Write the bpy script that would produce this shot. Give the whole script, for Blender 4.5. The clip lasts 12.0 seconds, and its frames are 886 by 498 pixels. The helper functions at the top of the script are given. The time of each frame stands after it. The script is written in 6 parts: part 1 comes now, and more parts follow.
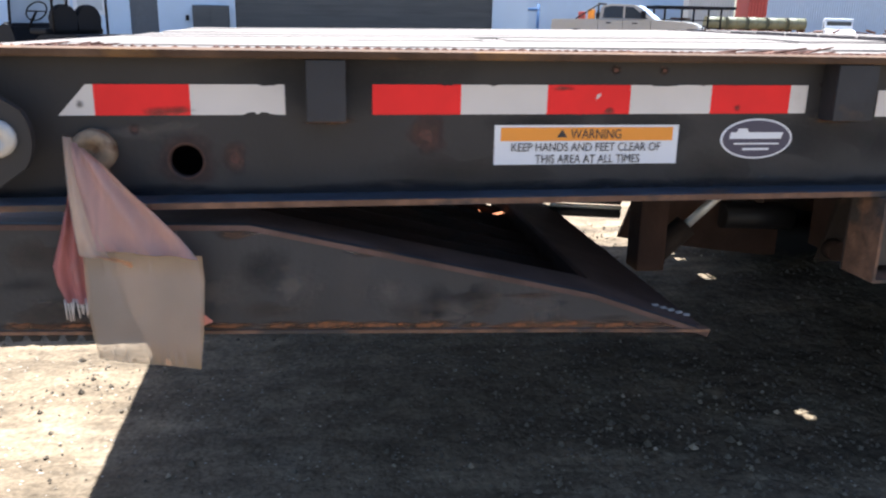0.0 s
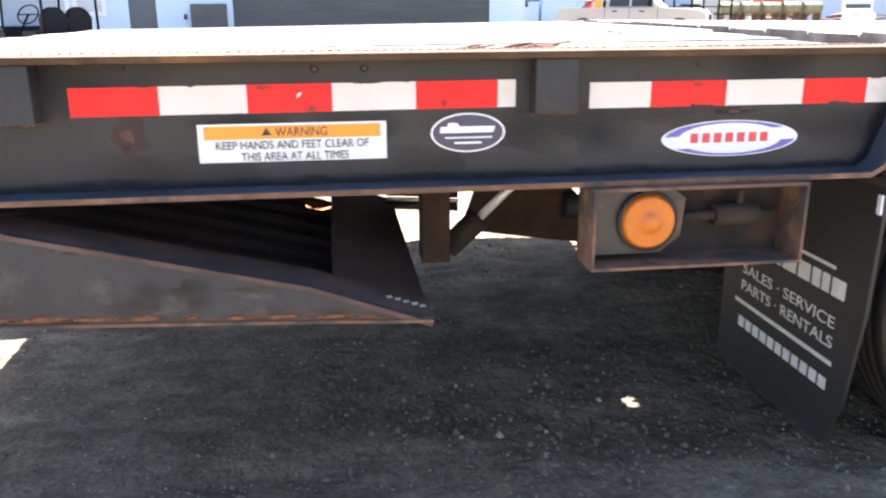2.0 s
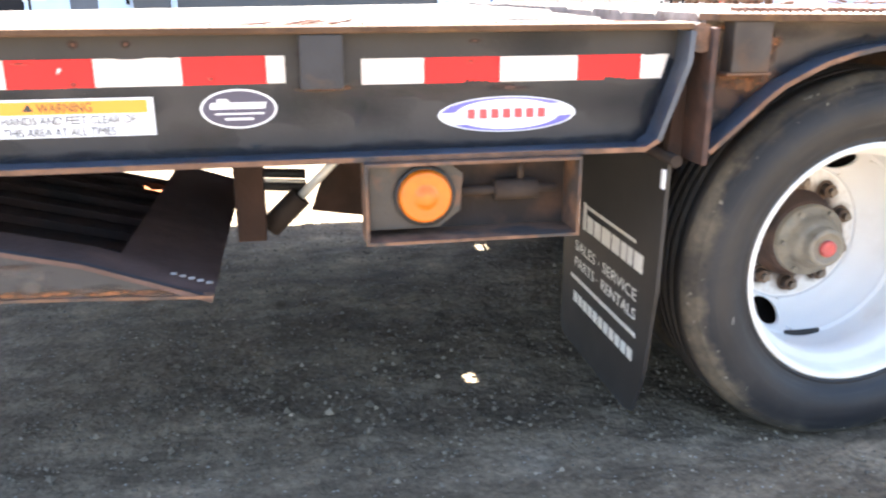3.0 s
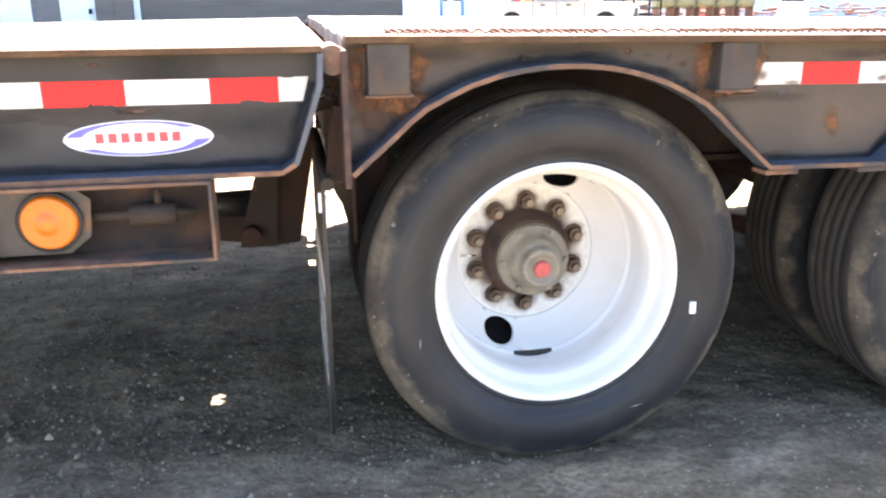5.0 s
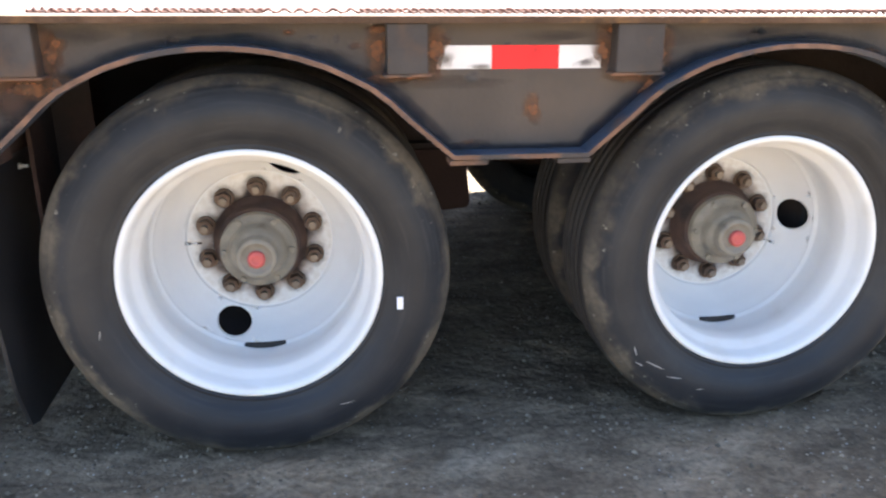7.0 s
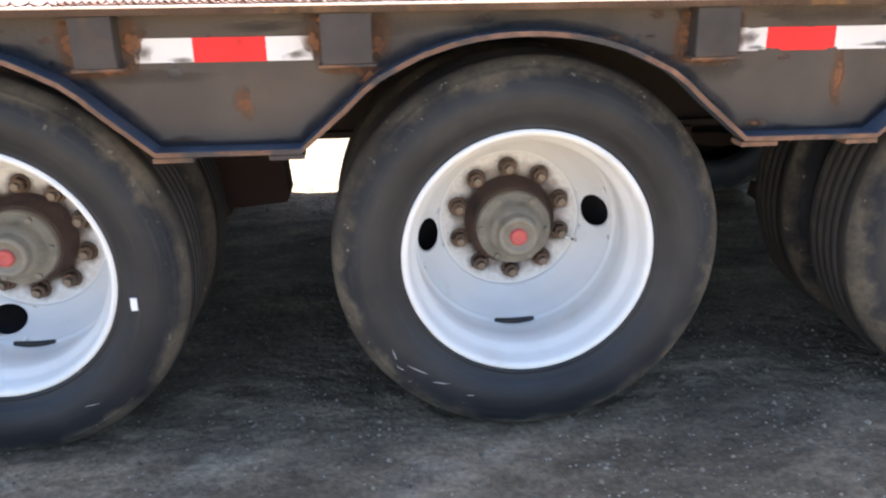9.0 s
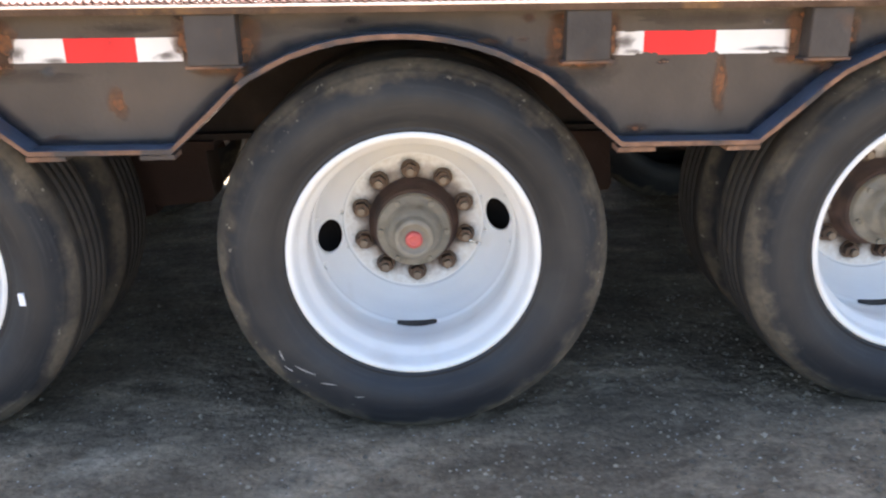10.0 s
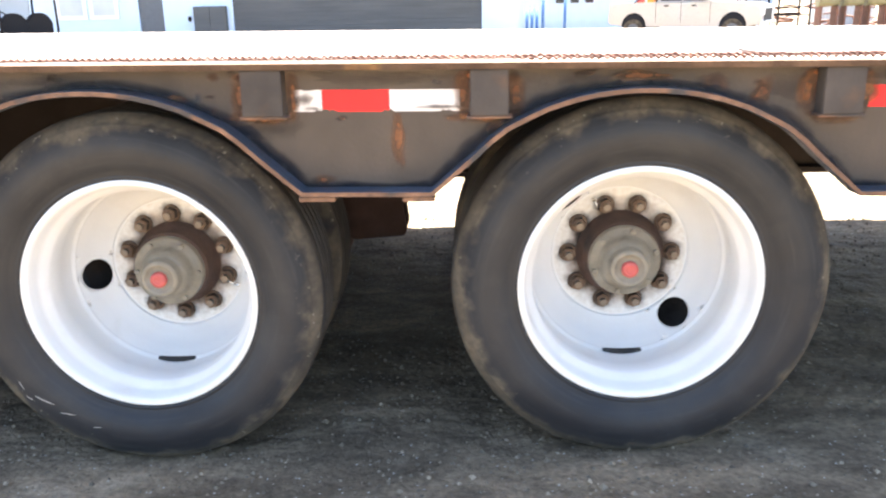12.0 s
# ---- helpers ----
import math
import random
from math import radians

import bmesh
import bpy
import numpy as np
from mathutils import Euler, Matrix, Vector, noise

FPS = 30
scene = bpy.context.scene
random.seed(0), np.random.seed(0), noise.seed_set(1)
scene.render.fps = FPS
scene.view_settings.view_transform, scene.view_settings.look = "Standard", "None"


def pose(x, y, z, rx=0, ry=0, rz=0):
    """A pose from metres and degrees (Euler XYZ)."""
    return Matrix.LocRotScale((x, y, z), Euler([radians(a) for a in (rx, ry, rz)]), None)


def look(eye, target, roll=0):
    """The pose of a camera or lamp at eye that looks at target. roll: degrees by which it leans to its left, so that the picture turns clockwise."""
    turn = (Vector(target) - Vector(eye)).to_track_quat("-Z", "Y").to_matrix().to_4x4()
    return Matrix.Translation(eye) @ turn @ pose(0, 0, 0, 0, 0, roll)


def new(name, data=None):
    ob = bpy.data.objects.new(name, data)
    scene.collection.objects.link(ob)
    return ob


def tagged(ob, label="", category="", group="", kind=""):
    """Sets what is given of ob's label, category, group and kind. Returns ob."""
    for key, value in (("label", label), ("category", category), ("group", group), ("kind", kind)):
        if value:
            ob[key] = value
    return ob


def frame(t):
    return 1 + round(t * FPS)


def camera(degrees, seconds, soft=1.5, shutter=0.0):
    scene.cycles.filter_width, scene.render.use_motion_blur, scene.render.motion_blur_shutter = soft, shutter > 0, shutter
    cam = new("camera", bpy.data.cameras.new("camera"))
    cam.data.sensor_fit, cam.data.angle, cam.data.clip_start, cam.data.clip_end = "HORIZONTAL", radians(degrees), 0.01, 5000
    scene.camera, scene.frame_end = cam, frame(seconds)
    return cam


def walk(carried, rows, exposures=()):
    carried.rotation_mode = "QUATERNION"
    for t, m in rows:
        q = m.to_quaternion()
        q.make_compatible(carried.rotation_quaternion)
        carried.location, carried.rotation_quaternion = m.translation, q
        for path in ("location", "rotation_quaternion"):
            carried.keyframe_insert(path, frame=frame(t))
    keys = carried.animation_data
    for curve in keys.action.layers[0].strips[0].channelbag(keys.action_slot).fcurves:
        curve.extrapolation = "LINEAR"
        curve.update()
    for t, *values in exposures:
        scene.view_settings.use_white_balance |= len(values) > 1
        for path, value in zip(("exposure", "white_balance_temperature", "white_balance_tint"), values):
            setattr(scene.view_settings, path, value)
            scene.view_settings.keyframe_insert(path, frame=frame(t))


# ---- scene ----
cam = camera(57.3, 12.0, soft=2.2, shutter=0.3)
PATH = [
    (0, (-2.2348, -1.3866, 1.0820), (-1.9230, 0.5058, 0.5300), 1.08),
    (0.5, (-2.0911, -1.4039, 1.0962), (-1.7916, 0.4910, 0.5440), 0.92),
    (1, (-1.9489, -1.4268, 1.0905), (-1.6662, 0.4709, 0.5376), 0.60),
    (1.5, (-1.8157, -1.4499, 1.0884), (-1.5453, 0.4480, 0.5269), 0.21),
    (2, (-1.6750, -1.5091, 1.1000), (-1.4206, 0.3892, 0.5300), -0.33),
    (2.5, (-1.5173, -1.5714, 1.0989), (-1.2540, 0.3241, 0.5180), -0.80),
    (3, (-1.3181, -1.5904, 1.0809), (-0.9802, 0.2871, 0.4804), -0.18),
    (3.5, (-1.1067, -1.6052, 1.0832), (-0.7398, 0.2623, 0.4686), -0.35),
    (5.5, (-0.3997, -1.7194, 1.1096), (-0.0706, 0.1663, 0.5303), -0.31),
    (6, (-0.1615, -1.7407, 1.1017), (0.1148, 0.1511, 0.5145), -0.53),
    (6.5, (0.0220, -1.7289, 1.1077), (0.2880, 0.1543, 0.4888), -0.15),
    (7, (0.1910, -1.7280, 1.1093), (0.4545, 0.1488, 0.4702), -0.21),
    (7.5, (0.3972, -1.7491, 1.1133), (0.6222, 0.1316, 0.4710), -0.35),
    (9.5, (1.0764, -1.7168, 1.1057), (1.1796, 0.1625, 0.4292), -1.49),
    (10, (1.2647, -1.7381, 1.1055), (1.3143, 0.1453, 0.4343), -1.25),
    (10.5, (1.4772, -1.7736, 1.1084), (1.4792, 0.1210, 0.4678), -0.40),
    (11, (1.6752, -1.7965, 1.1140), (1.6521, 0.1089, 0.5066), -0.25),
    (11.5, (1.8864, -1.8143, 1.1199), (1.8282, 0.0979, 0.5369), -0.75),
    (12, (2.0773, -1.8368, 1.1342), (2.0051, 0.0770, 0.5578), -1.21),
]
walk(cam, [(t, look(eye, target, roll)) for t, eye, target, roll in PATH], exposures=[(0, 2.19, 5740, 10), (0.5, 2.54, 5790, 10), (1, 2.83, 5900, 10), (1.5, 2.99, 5950, 10), (2, 3.29, 6100, 10), (2.5, 3.74, 6230, 10), (3, 3.99, 6280, 10), (3.5, 4.04, 6250, 10), (5.5, 3.99, 6290, 10), (6.5, 3.59, 6090, 10), (7.5, 3.42, 6020, 10), (9.5, 3.36, 6070, 10), (10, 3.46, 6120, 10), (10.5, 3.81, 6370, 10), (12, 3.88, 6510, 10)])

# ---- world, sun, exposure ----
SUN_DIR = Vector((0.02, 0.42, 1.0)).normalized()      # towards the sun
world = bpy.data.worlds.new("world")
scene.world = world
world.use_nodes = True
wn = world.node_tree.nodes
sky = wn.new("ShaderNodeTexSky")
sky.sky_type = "NISHITA"
sky.sun_disc = False
sky.sun_elevation = math.asin(SUN_DIR.z)
sky.sun_rotation = math.atan2(SUN_DIR.x, SUN_DIR.y)
sky.air_density, sky.dust_density = 1.0, 1.5
wn["Background"].inputs["Strength"].default_value = 0.055
world.node_tree.links.new(sky.outputs["Color"], wn["Background"].inputs["Color"])
sun_data = bpy.data.lights.new("sun", "SUN")
sun_data.energy, sun_data.angle, sun_data.color = 5.0, radians(0.53), (1.0, 0.955, 0.88)
sun = new("sun", sun_data)
sun.matrix_world = look(SUN_DIR * 60, (0, 0, 0))


# ---- materials ----
def mat(name, base, rough=0.6, metal=0.0, var=0.35, scale=14.0, tint=None, tint_amount=0.0, tint_scale=3.0,
        bump=0.15, bump_scale=90.0, spec=0.5, sharp=0.08, coat=0.0, per_object=0.0, stretch=(1, 1, 1), alpha=1.0, trans=0.0):
    """Paint or metal with fine grain, broad stains of a second colour and relief."""
    m = bpy.data.materials.new(name)
    m.use_nodes = True
    nt, n, ln = m.node_tree, m.node_tree.nodes, m.node_tree.links
    b = n["Principled BSDF"]
    b.inputs["Roughness"].default_value, b.inputs["Metallic"].default_value = rough, metal
    b.inputs["Specular IOR Level"].default_value, b.inputs["Coat Weight"].default_value = spec, coat
    b.inputs["Alpha"].default_value, b.inputs["Transmission Weight"].default_value = alpha, trans
    co = n.new("ShaderNodeTexCoord")
    mp = n.new("ShaderNodeMapping")
    mp.inputs["Scale"].default_value = stretch
    ln.new(co.outputs["Object"], mp.inputs["Vector"])

    def tex(s, detail=6.0):
        t = n.new("ShaderNodeTexNoise")
        t.inputs["Scale"].default_value, t.inputs["Detail"].default_value = s, detail
        ln.new(mp.outputs["Vector"], t.inputs["Vector"])
        return t

    def blend(a, c, fac, how="MIX"):
        x = n.new("ShaderNodeMix")
        x.data_type, x.blend_type = "RGBA", how
        for sock, v in ((x.inputs[6], a), (x.inputs[7], c), (x.inputs[0], fac)):
            if isinstance(v, (tuple, float, int)):
                sock.default_value = (*v, 1) if isinstance(v, tuple) else v
            else:
                ln.new(v, sock)
        return x.outputs[2]

    def ramp(src, lo, hi):
        r = n.new("ShaderNodeMapRange")
        r.inputs["From Min"].default_value, r.inputs["From Max"].default_value = lo, hi
        ln.new(src, r.inputs["Value"])
        return r.outputs["Result"]

    grain, broad = tex(scale), tex(scale * 0.17, 3.0)
    dark, light = tuple(c * (1 - var) for c in base), tuple(min(1.0, c * (1 + var)) for c in base)
    col = blend(dark, light, ramp(grain.outputs["Fac"], 0.3, 0.7))
    col = blend(col, tuple(c * (1 - 0.6 * var) for c in base), ramp(broad.outputs["Fac"], 0.4, 0.72))
    rough_out = ramp(grain.outputs["Fac"], 0.2, 0.8)
    rr = n.new("ShaderNodeMapRange")
    rr.inputs["To Min"].default_value, rr.inputs["To Max"].default_value = max(0.03, rough - 0.1), min(1.0, rough + 0.12)
    ln.new(grain.outputs["Fac"], rr.inputs["Value"])
    ln.new(rr.outputs["Result"], b.inputs["Roughness"])
    if tint:
        spots = tex(tint_scale, 8.0)
        lo = 0.72 - 0.4 * tint_amount
        col = blend(col, tint, ramp(spots.outputs["Fac"], lo, lo + sharp))
    if per_object:
        info = n.new("ShaderNodeObjectInfo")
        hs = n.new("ShaderNodeHueSaturation")
        ln.new(col, hs.inputs["Color"])
        rv = n.new("ShaderNodeMapRange")
        rv.inputs["To Min"].default_value, rv.inputs["To Max"].default_value = 1 - per_object, 1 + per_object
        ln.new(info.outputs["Random"], rv.inputs["Value"])
        ln.new(rv.outputs["Result"], hs.inputs["Value"])
        col = hs.outputs["Color"]
    ln.new(col, b.inputs["Base Color"])
    if bump:
        fine = tex(bump_scale, 4.0)
        bp = n.new("ShaderNodeBump")
        bp.inputs["Strength"].default_value, bp.inputs["Distance"].default_value = bump, 0.01
        ln.new(fine.outputs["Fac"], bp.inputs["Height"])
        ln.new(bp.outputs["Normal"], b.inputs["Normal"])
    return m


RUST = (0.17, 0.068, 0.028)
M = {}
M["steel"] = mat("painted_steel", (0.0345, 0.0315, 0.0305), 0.55, var=0.32, scale=6, tint=(0.054, 0.049, 0.046), tint_amount=0.30, tint_scale=3.5, bump=0.08, sharp=0.3, spec=0.35)
M["steel_dusty"] = mat("dusty_painted_steel", (0.080, 0.062, 0.047), 0.65, var=0.3, scale=7, tint=(0.122, 0.086, 0.058), tint_amount=0.34, tint_scale=3.2, bump=0.1, sharp=0.35, spec=0.28)
M["steel_rusty"] = mat("worn_painted_steel", (0.050, 0.043, 0.038), 0.55, var=0.3, scale=12, tint=RUST, tint_amount=0.3, tint_scale=7, bump=0.15, sharp=0.14)
# the blue in this base colour imitates sky reflected on the flange tops
M["flange"] = mat("sky_tinted_flange", (0.055, 0.066, 0.088), 0.36, var=0.35, scale=16, tint=(0.12, 0.070, 0.045), tint_amount=0.28, tint_scale=9, bump=0.15, sharp=0.12)
M["rust_edge"] = mat("rusty_edge", (0.16, 0.085, 0.05), 0.8, var=0.5, scale=30, tint=(0.05, 0.04, 0.035), tint_amount=0.45, tint_scale=8, bump=0.4)
M["edge_strip"] = mat("deck_edge_steel", (0.105, 0.062, 0.037), 0.75, var=0.5, scale=14, tint=(0.22, 0.115, 0.040), tint_amount=0.29, tint_scale=8, bump=0.3, sharp=0.15, spec=0.12)
M["bracket"] = mat("stake_pocket_paint", (0.034, 0.034, 0.038), 0.5, var=0.35, scale=14, tint=(0.085, 0.052, 0.035), tint_amount=0.24, tint_scale=11, bump=0.15, sharp=0.15, spec=0.3)
M["bracket_dusty"] = mat("dusty_stake_pocket", (0.064, 0.054, 0.047), 0.7, var=0.35, scale=14, tint=(0.115, 0.065, 0.038), tint_amount=0.40, tint_scale=11, bump=0.2, sharp=0.25, spec=0.2)
M["boss"] = mat("gold_brown_boss", (0.30, 0.22, 0.145), 0.55, metal=0.2, var=0.4, scale=50, tint=(0.12, 0.06, 0.03), tint_amount=0.42, tint_scale=40, bump=0.3, sharp=0.15)
M["under"] = mat("underframe", (0.036, 0.026, 0.021), 0.8, var=0.4, scale=10, tint=(0.085, 0.045, 0.027), tint_amount=0.33, tint_scale=4, bump=0.25, spec=0.3)
M["ramp_plate"] = mat("rusty_ramp_plate", (0.105, 0.066, 0.055), 0.75, var=0.4, scale=12, tint=(0.15, 0.085, 0.06), tint_amount=0.33, tint_scale=5, bump=0.25, sharp=0.2, spec=0.25)
M["orange_rust"] = mat("bright_orange_rust", (0.26, 0.070, 0.010), 0.8, var=0.4, scale=60, bump=0.3)
M["rusty_under"] = mat("rusty_underframe", (0.048, 0.027, 0.020), 0.85, var=0.4, scale=10, tint=(0.028, 0.021, 0.018), tint_amount=0.4, tint_scale=5, bump=0.25, spec=0.25)
M["tread"] = mat("tyre_tread", (0.036, 0.031, 0.026), 0.85, var=0.4, scale=11, tint=(0.12, 0.095, 0.066), tint_amount=0.33, tint_scale=7, bump=0.35, sharp=0.3)
M["rim"] = mat("white_rim_paint", (0.71, 0.695, 0.665), 0.40, var=0.05, scale=7, tint=(0.50, 0.45, 0.375), tint_amount=0.30, tint_scale=6, bump=0.04, sharp=0.4, spec=0.4)
M["hub"] = mat("greasy_hub", (0.215, 0.188, 0.142), 0.5, var=0.3, scale=24, tint=(0.075, 0.052, 0.034), tint_amount=0.34, tint_scale=16, bump=0.2, sharp=0.2)
M["hub_dark"] = mat("rusty_hub", (0.075, 0.042, 0.029), 0.75, var=0.45, scale=22, tint=(0.025, 0.017, 0.014), tint_amount=0.36, tint_scale=9, bump=0.3, sharp=0.15)
M["rust_stain"] = mat("old_rust_stain", (0.070, 0.040, 0.032), 0.7, var=0.35, scale=30, tint=(0.034, 0.031, 0.031), tint_amount=0.48, tint_scale=26, bump=0.15, sharp=0.2, spec=0.25)
M["nut"] = mat("rusty_nut", (0.125, 0.078, 0.050), 0.5, metal=0.3, var=0.45, scale=50, tint=(0.045, 0.028, 0.02), tint_amount=0.42, tint_scale=28, bump=0.2, sharp=0.2)
M["red_plug"] = mat("red_plug", (0.47, 0.085, 0.072), 0.5, var=0.15, scale=60, tint=(0.25, 0.06, 0.04), tint_amount=0.25, tint_scale=50)
M["tape_red"] = mat("red_reflective_tape", (0.84, 0.026, 0.024), 0.5, var=0.10, scale=12, tint=(0.40, 0.02, 0.02), tint_amount=0.10, tint_scale=9, bump=0.02, spec=0.25)
M["tape_white"] = mat("white_reflective_tape", (0.67, 0.63, 0.595), 0.45, var=0.05, scale=12, tint=(0.55, 0.50, 0.46), tint_amount=0.16, tint_scale=8, bump=0.02, spec=0.3)
M["sign_white"] = mat("decal_white", (0.72, 0.735, 0.77), 0.35, var=0.03, bump=0.0)
M["sign_orange"] = mat("decal_orange", (0.80, 0.30, 0.03), 0.35, var=0.05, bump=0.0)
M["ink"] = mat("decal_ink", (0.035, 0.03, 0.03), 0.5, var=0.1, bump=0.0)
M["decal_navy"] = mat("decal_navy", (0.055, 0.05, 0.085), 0.35, var=0.1, bump=0.0)
M["decal_blue"] = mat("decal_blue", (0.13, 0.12, 0.42), 0.35, var=0.1, bump=0.0)
M["decal_red"] = mat("decal_red", (0.62, 0.06, 0.07), 0.35, var=0.1, bump=0.0)
M["amber"] = mat("amber_lens", (0.56, 0.145, 0.004), 0.35, var=0.2, scale=30, bump=0.05, coat=0.12)
M["black_rubber"] = mat("black_rubber", (0.014, 0.014, 0.016), 0.55, var=0.3, scale=8, tint=(0.035, 0.033, 0.03), tint_amount=0.25, tint_scale=4, bump=0.05, sharp=0.3)
M["flap_white"] = mat("mud_flap_lettering", (0.62, 0.62, 0.60), 0.6, var=0.15, scale=25, bump=0.0)
M["chrome"] = mat("bare_rod", (0.62, 0.62, 0.60), 0.25, metal=1.0, var=0.1, bump=0.02)
# paler and less metallic than chrome: reflected brightness is put into the base colour
M["rod"] = mat("bare_rod_painted_gleam", (0.80, 0.79, 0.76), 0.42, metal=0.35, var=0.1, bump=0.02)
M["plank"] = mat("weathered_plank", (0.212, 0.186, 0.166), 0.9, var=0.5, scale=5, tint=(0.085, 0.055, 0.045), tint_amount=0.27, tint_scale=4, bump=0.5, bump_scale=20, per_object=0.22, stretch=(0.25, 3, 3), sharp=0.15, spec=0.15)
M["splinter"] = mat("splintered_wood", (0.125, 0.062, 0.046), 0.9, var=0.5, scale=40, tint=(0.22, 0.12, 0.085), tint_amount=0.33, tint_scale=25, bump=0.4, spec=0.2)
M["strap"] = mat("faded_tie_strap", (0.75, 0.49, 0.41), 0.85, var=0.10, scale=10, tint=(0.74, 0.55, 0.42), tint_amount=0.34, tint_scale=2.2, bump=0.25, bump_scale=260, sharp=0.3, spec=0.2, stretch=(9, 1, 1.6))
M["strap_tan"] = mat("faded_tan_canvas", (0.76, 0.58, 0.44), 0.85, var=0.1, scale=8, tint=(0.62, 0.53, 0.44), tint_amount=0.32, tint_scale=3.5, bump=0.25, bump_scale=260, sharp=0.3, spec=0.2)
M["sheer"] = mat("sheer_grey_gauze", (0.56, 0.47, 0.39), 0.85, var=0.1, scale=8, bump=0.2, bump_scale=260, spec=0.2, alpha=0.55)
M["fringe"] = mat("frayed_white_thread", (0.72, 0.66, 0.62), 0.9, var=0.2, scale=60, bump=0.0)
M["hem"] = mat("orange_tan_hem", (0.78, 0.47, 0.27), 0.85, var=0.12, scale=20, bump=0.25, bump_scale=260, spec=0.2)
M["pink_tail"] = mat("rose_pink_cloth", (0.66, 0.28, 0.26), 0.85, var=0.2, scale=14, tint=(0.72, 0.55, 0.50), tint_amount=0.34, tint_scale=9, bump=0.25, bump_scale=260, sharp=0.25, spec=0.2, stretch=(5, 1, 1))
M["red_cloth"] = mat("faded_red_cloth", (0.55, 0.20, 0.14), 0.85, var=0.15, scale=20)
M["void"] = mat("deep_shadow_hollow", (0.006, 0.005, 0.005), 0.95, var=0.2, scale=20, bump=0.0, spec=0.1)
M["ramp_paint"] = mat("ramp_paint", (0.046, 0.045, 0.046), 0.6, var=0.32, scale=6, tint=(0.074, 0.062, 0.054), tint_amount=0.28, tint_scale=4, bump=0.1, sharp=0.3, spec=0.3)
M["pin"] = mat("worn_pin", (0.46, 0.44, 0.41), 0.4, metal=0.3, var=0.2, scale=40, tint=(0.2, 0.17, 0.14), tint_amount=0.25, tint_scale=30)
M["dirt"] = mat("dark_brown", (0.03, 0.026, 0.022), 0.9, var=0.4, scale=40)
# for tyre scrapes, and for the lit streak painted on the ramp tip
M["scrape"] = mat("scrape_and_lit_streak", (0.36, 0.34, 0.32), 0.6, var=0.3, scale=60)


def wire(m):
    """Small node-building helpers for one material."""
    n, ln = m.node_tree.nodes, m.node_tree.links

    def put(sock, v):
        if isinstance(v, (int, float)):
            sock.default_value = v
        elif isinstance(v, tuple):
            sock.default_value = (*v, 1) if len(sock.default_value) == 4 else v
        else:
            ln.new(v, sock)

    def op(kind, a, c=0.0):
        x = n.new("ShaderNodeMath")
        x.operation = kind
        put(x.inputs[0], a)
        put(x.inputs[1], c)
        return x.outputs["Value"]

    def mapped(v, lo, hi, a=0.0, c=1.0):
        r = n.new("ShaderNodeMapRange")
        for k, x in zip(("From Min", "From Max", "To Min", "To Max"), (lo, hi, a, c)):
            r.inputs[k].default_value = x
        put(r.inputs["Value"], v)
        return r.outputs["Result"]

    def speckle(s, d=6.0, vec=None):
        t = n.new("ShaderNodeTexNoise")
        t.inputs["Scale"].default_value, t.inputs["Detail"].default_value = s, d
        if vec is not None:
            ln.new(vec, t.inputs["Vector"])
        return t.outputs["Fac"]

    def mix(a, c, fac):
        x = n.new("ShaderNodeMix")
        x.data_type = "RGBA"
        put(x.inputs[6], a)
        put(x.inputs[7], c)
        put(x.inputs[0], fac)
        return x.outputs[2]

    return n, ln, put, op, mapped, speckle, mix


def turned_coords(n, ln, op):
    """Object coordinates shifted for each object, the radius about y and the turn about y."""
    co = n.new("ShaderNodeTexCoord")
    info = n.new("ShaderNodeObjectInfo")
    vm = n.new("ShaderNodeVectorMath")
    vm.operation = "ADD"
    cx = n.new("ShaderNodeCombineXYZ")
    ln.new(op("MULTIPLY", info.outputs["Random"], 9.0), cx.inputs["Y"])
    ln.new(co.outputs["Object"], vm.inputs[0])
    ln.new(cx.outputs["Vector"], vm.inputs[1])
    sp = n.new("ShaderNodeSeparateXYZ")
    ln.new(co.outputs["Object"], sp.inputs["Vector"])
    r = op("SQRT", op("ADD", op("MULTIPLY", sp.outputs["X"], sp.outputs["X"]), op("MULTIPLY", sp.outputs["Z"], sp.outputs["Z"])))
    a = op("ARCTAN2", sp.outputs["Z"], sp.outputs["X"])
    return vm.outputs["Vector"], r, a


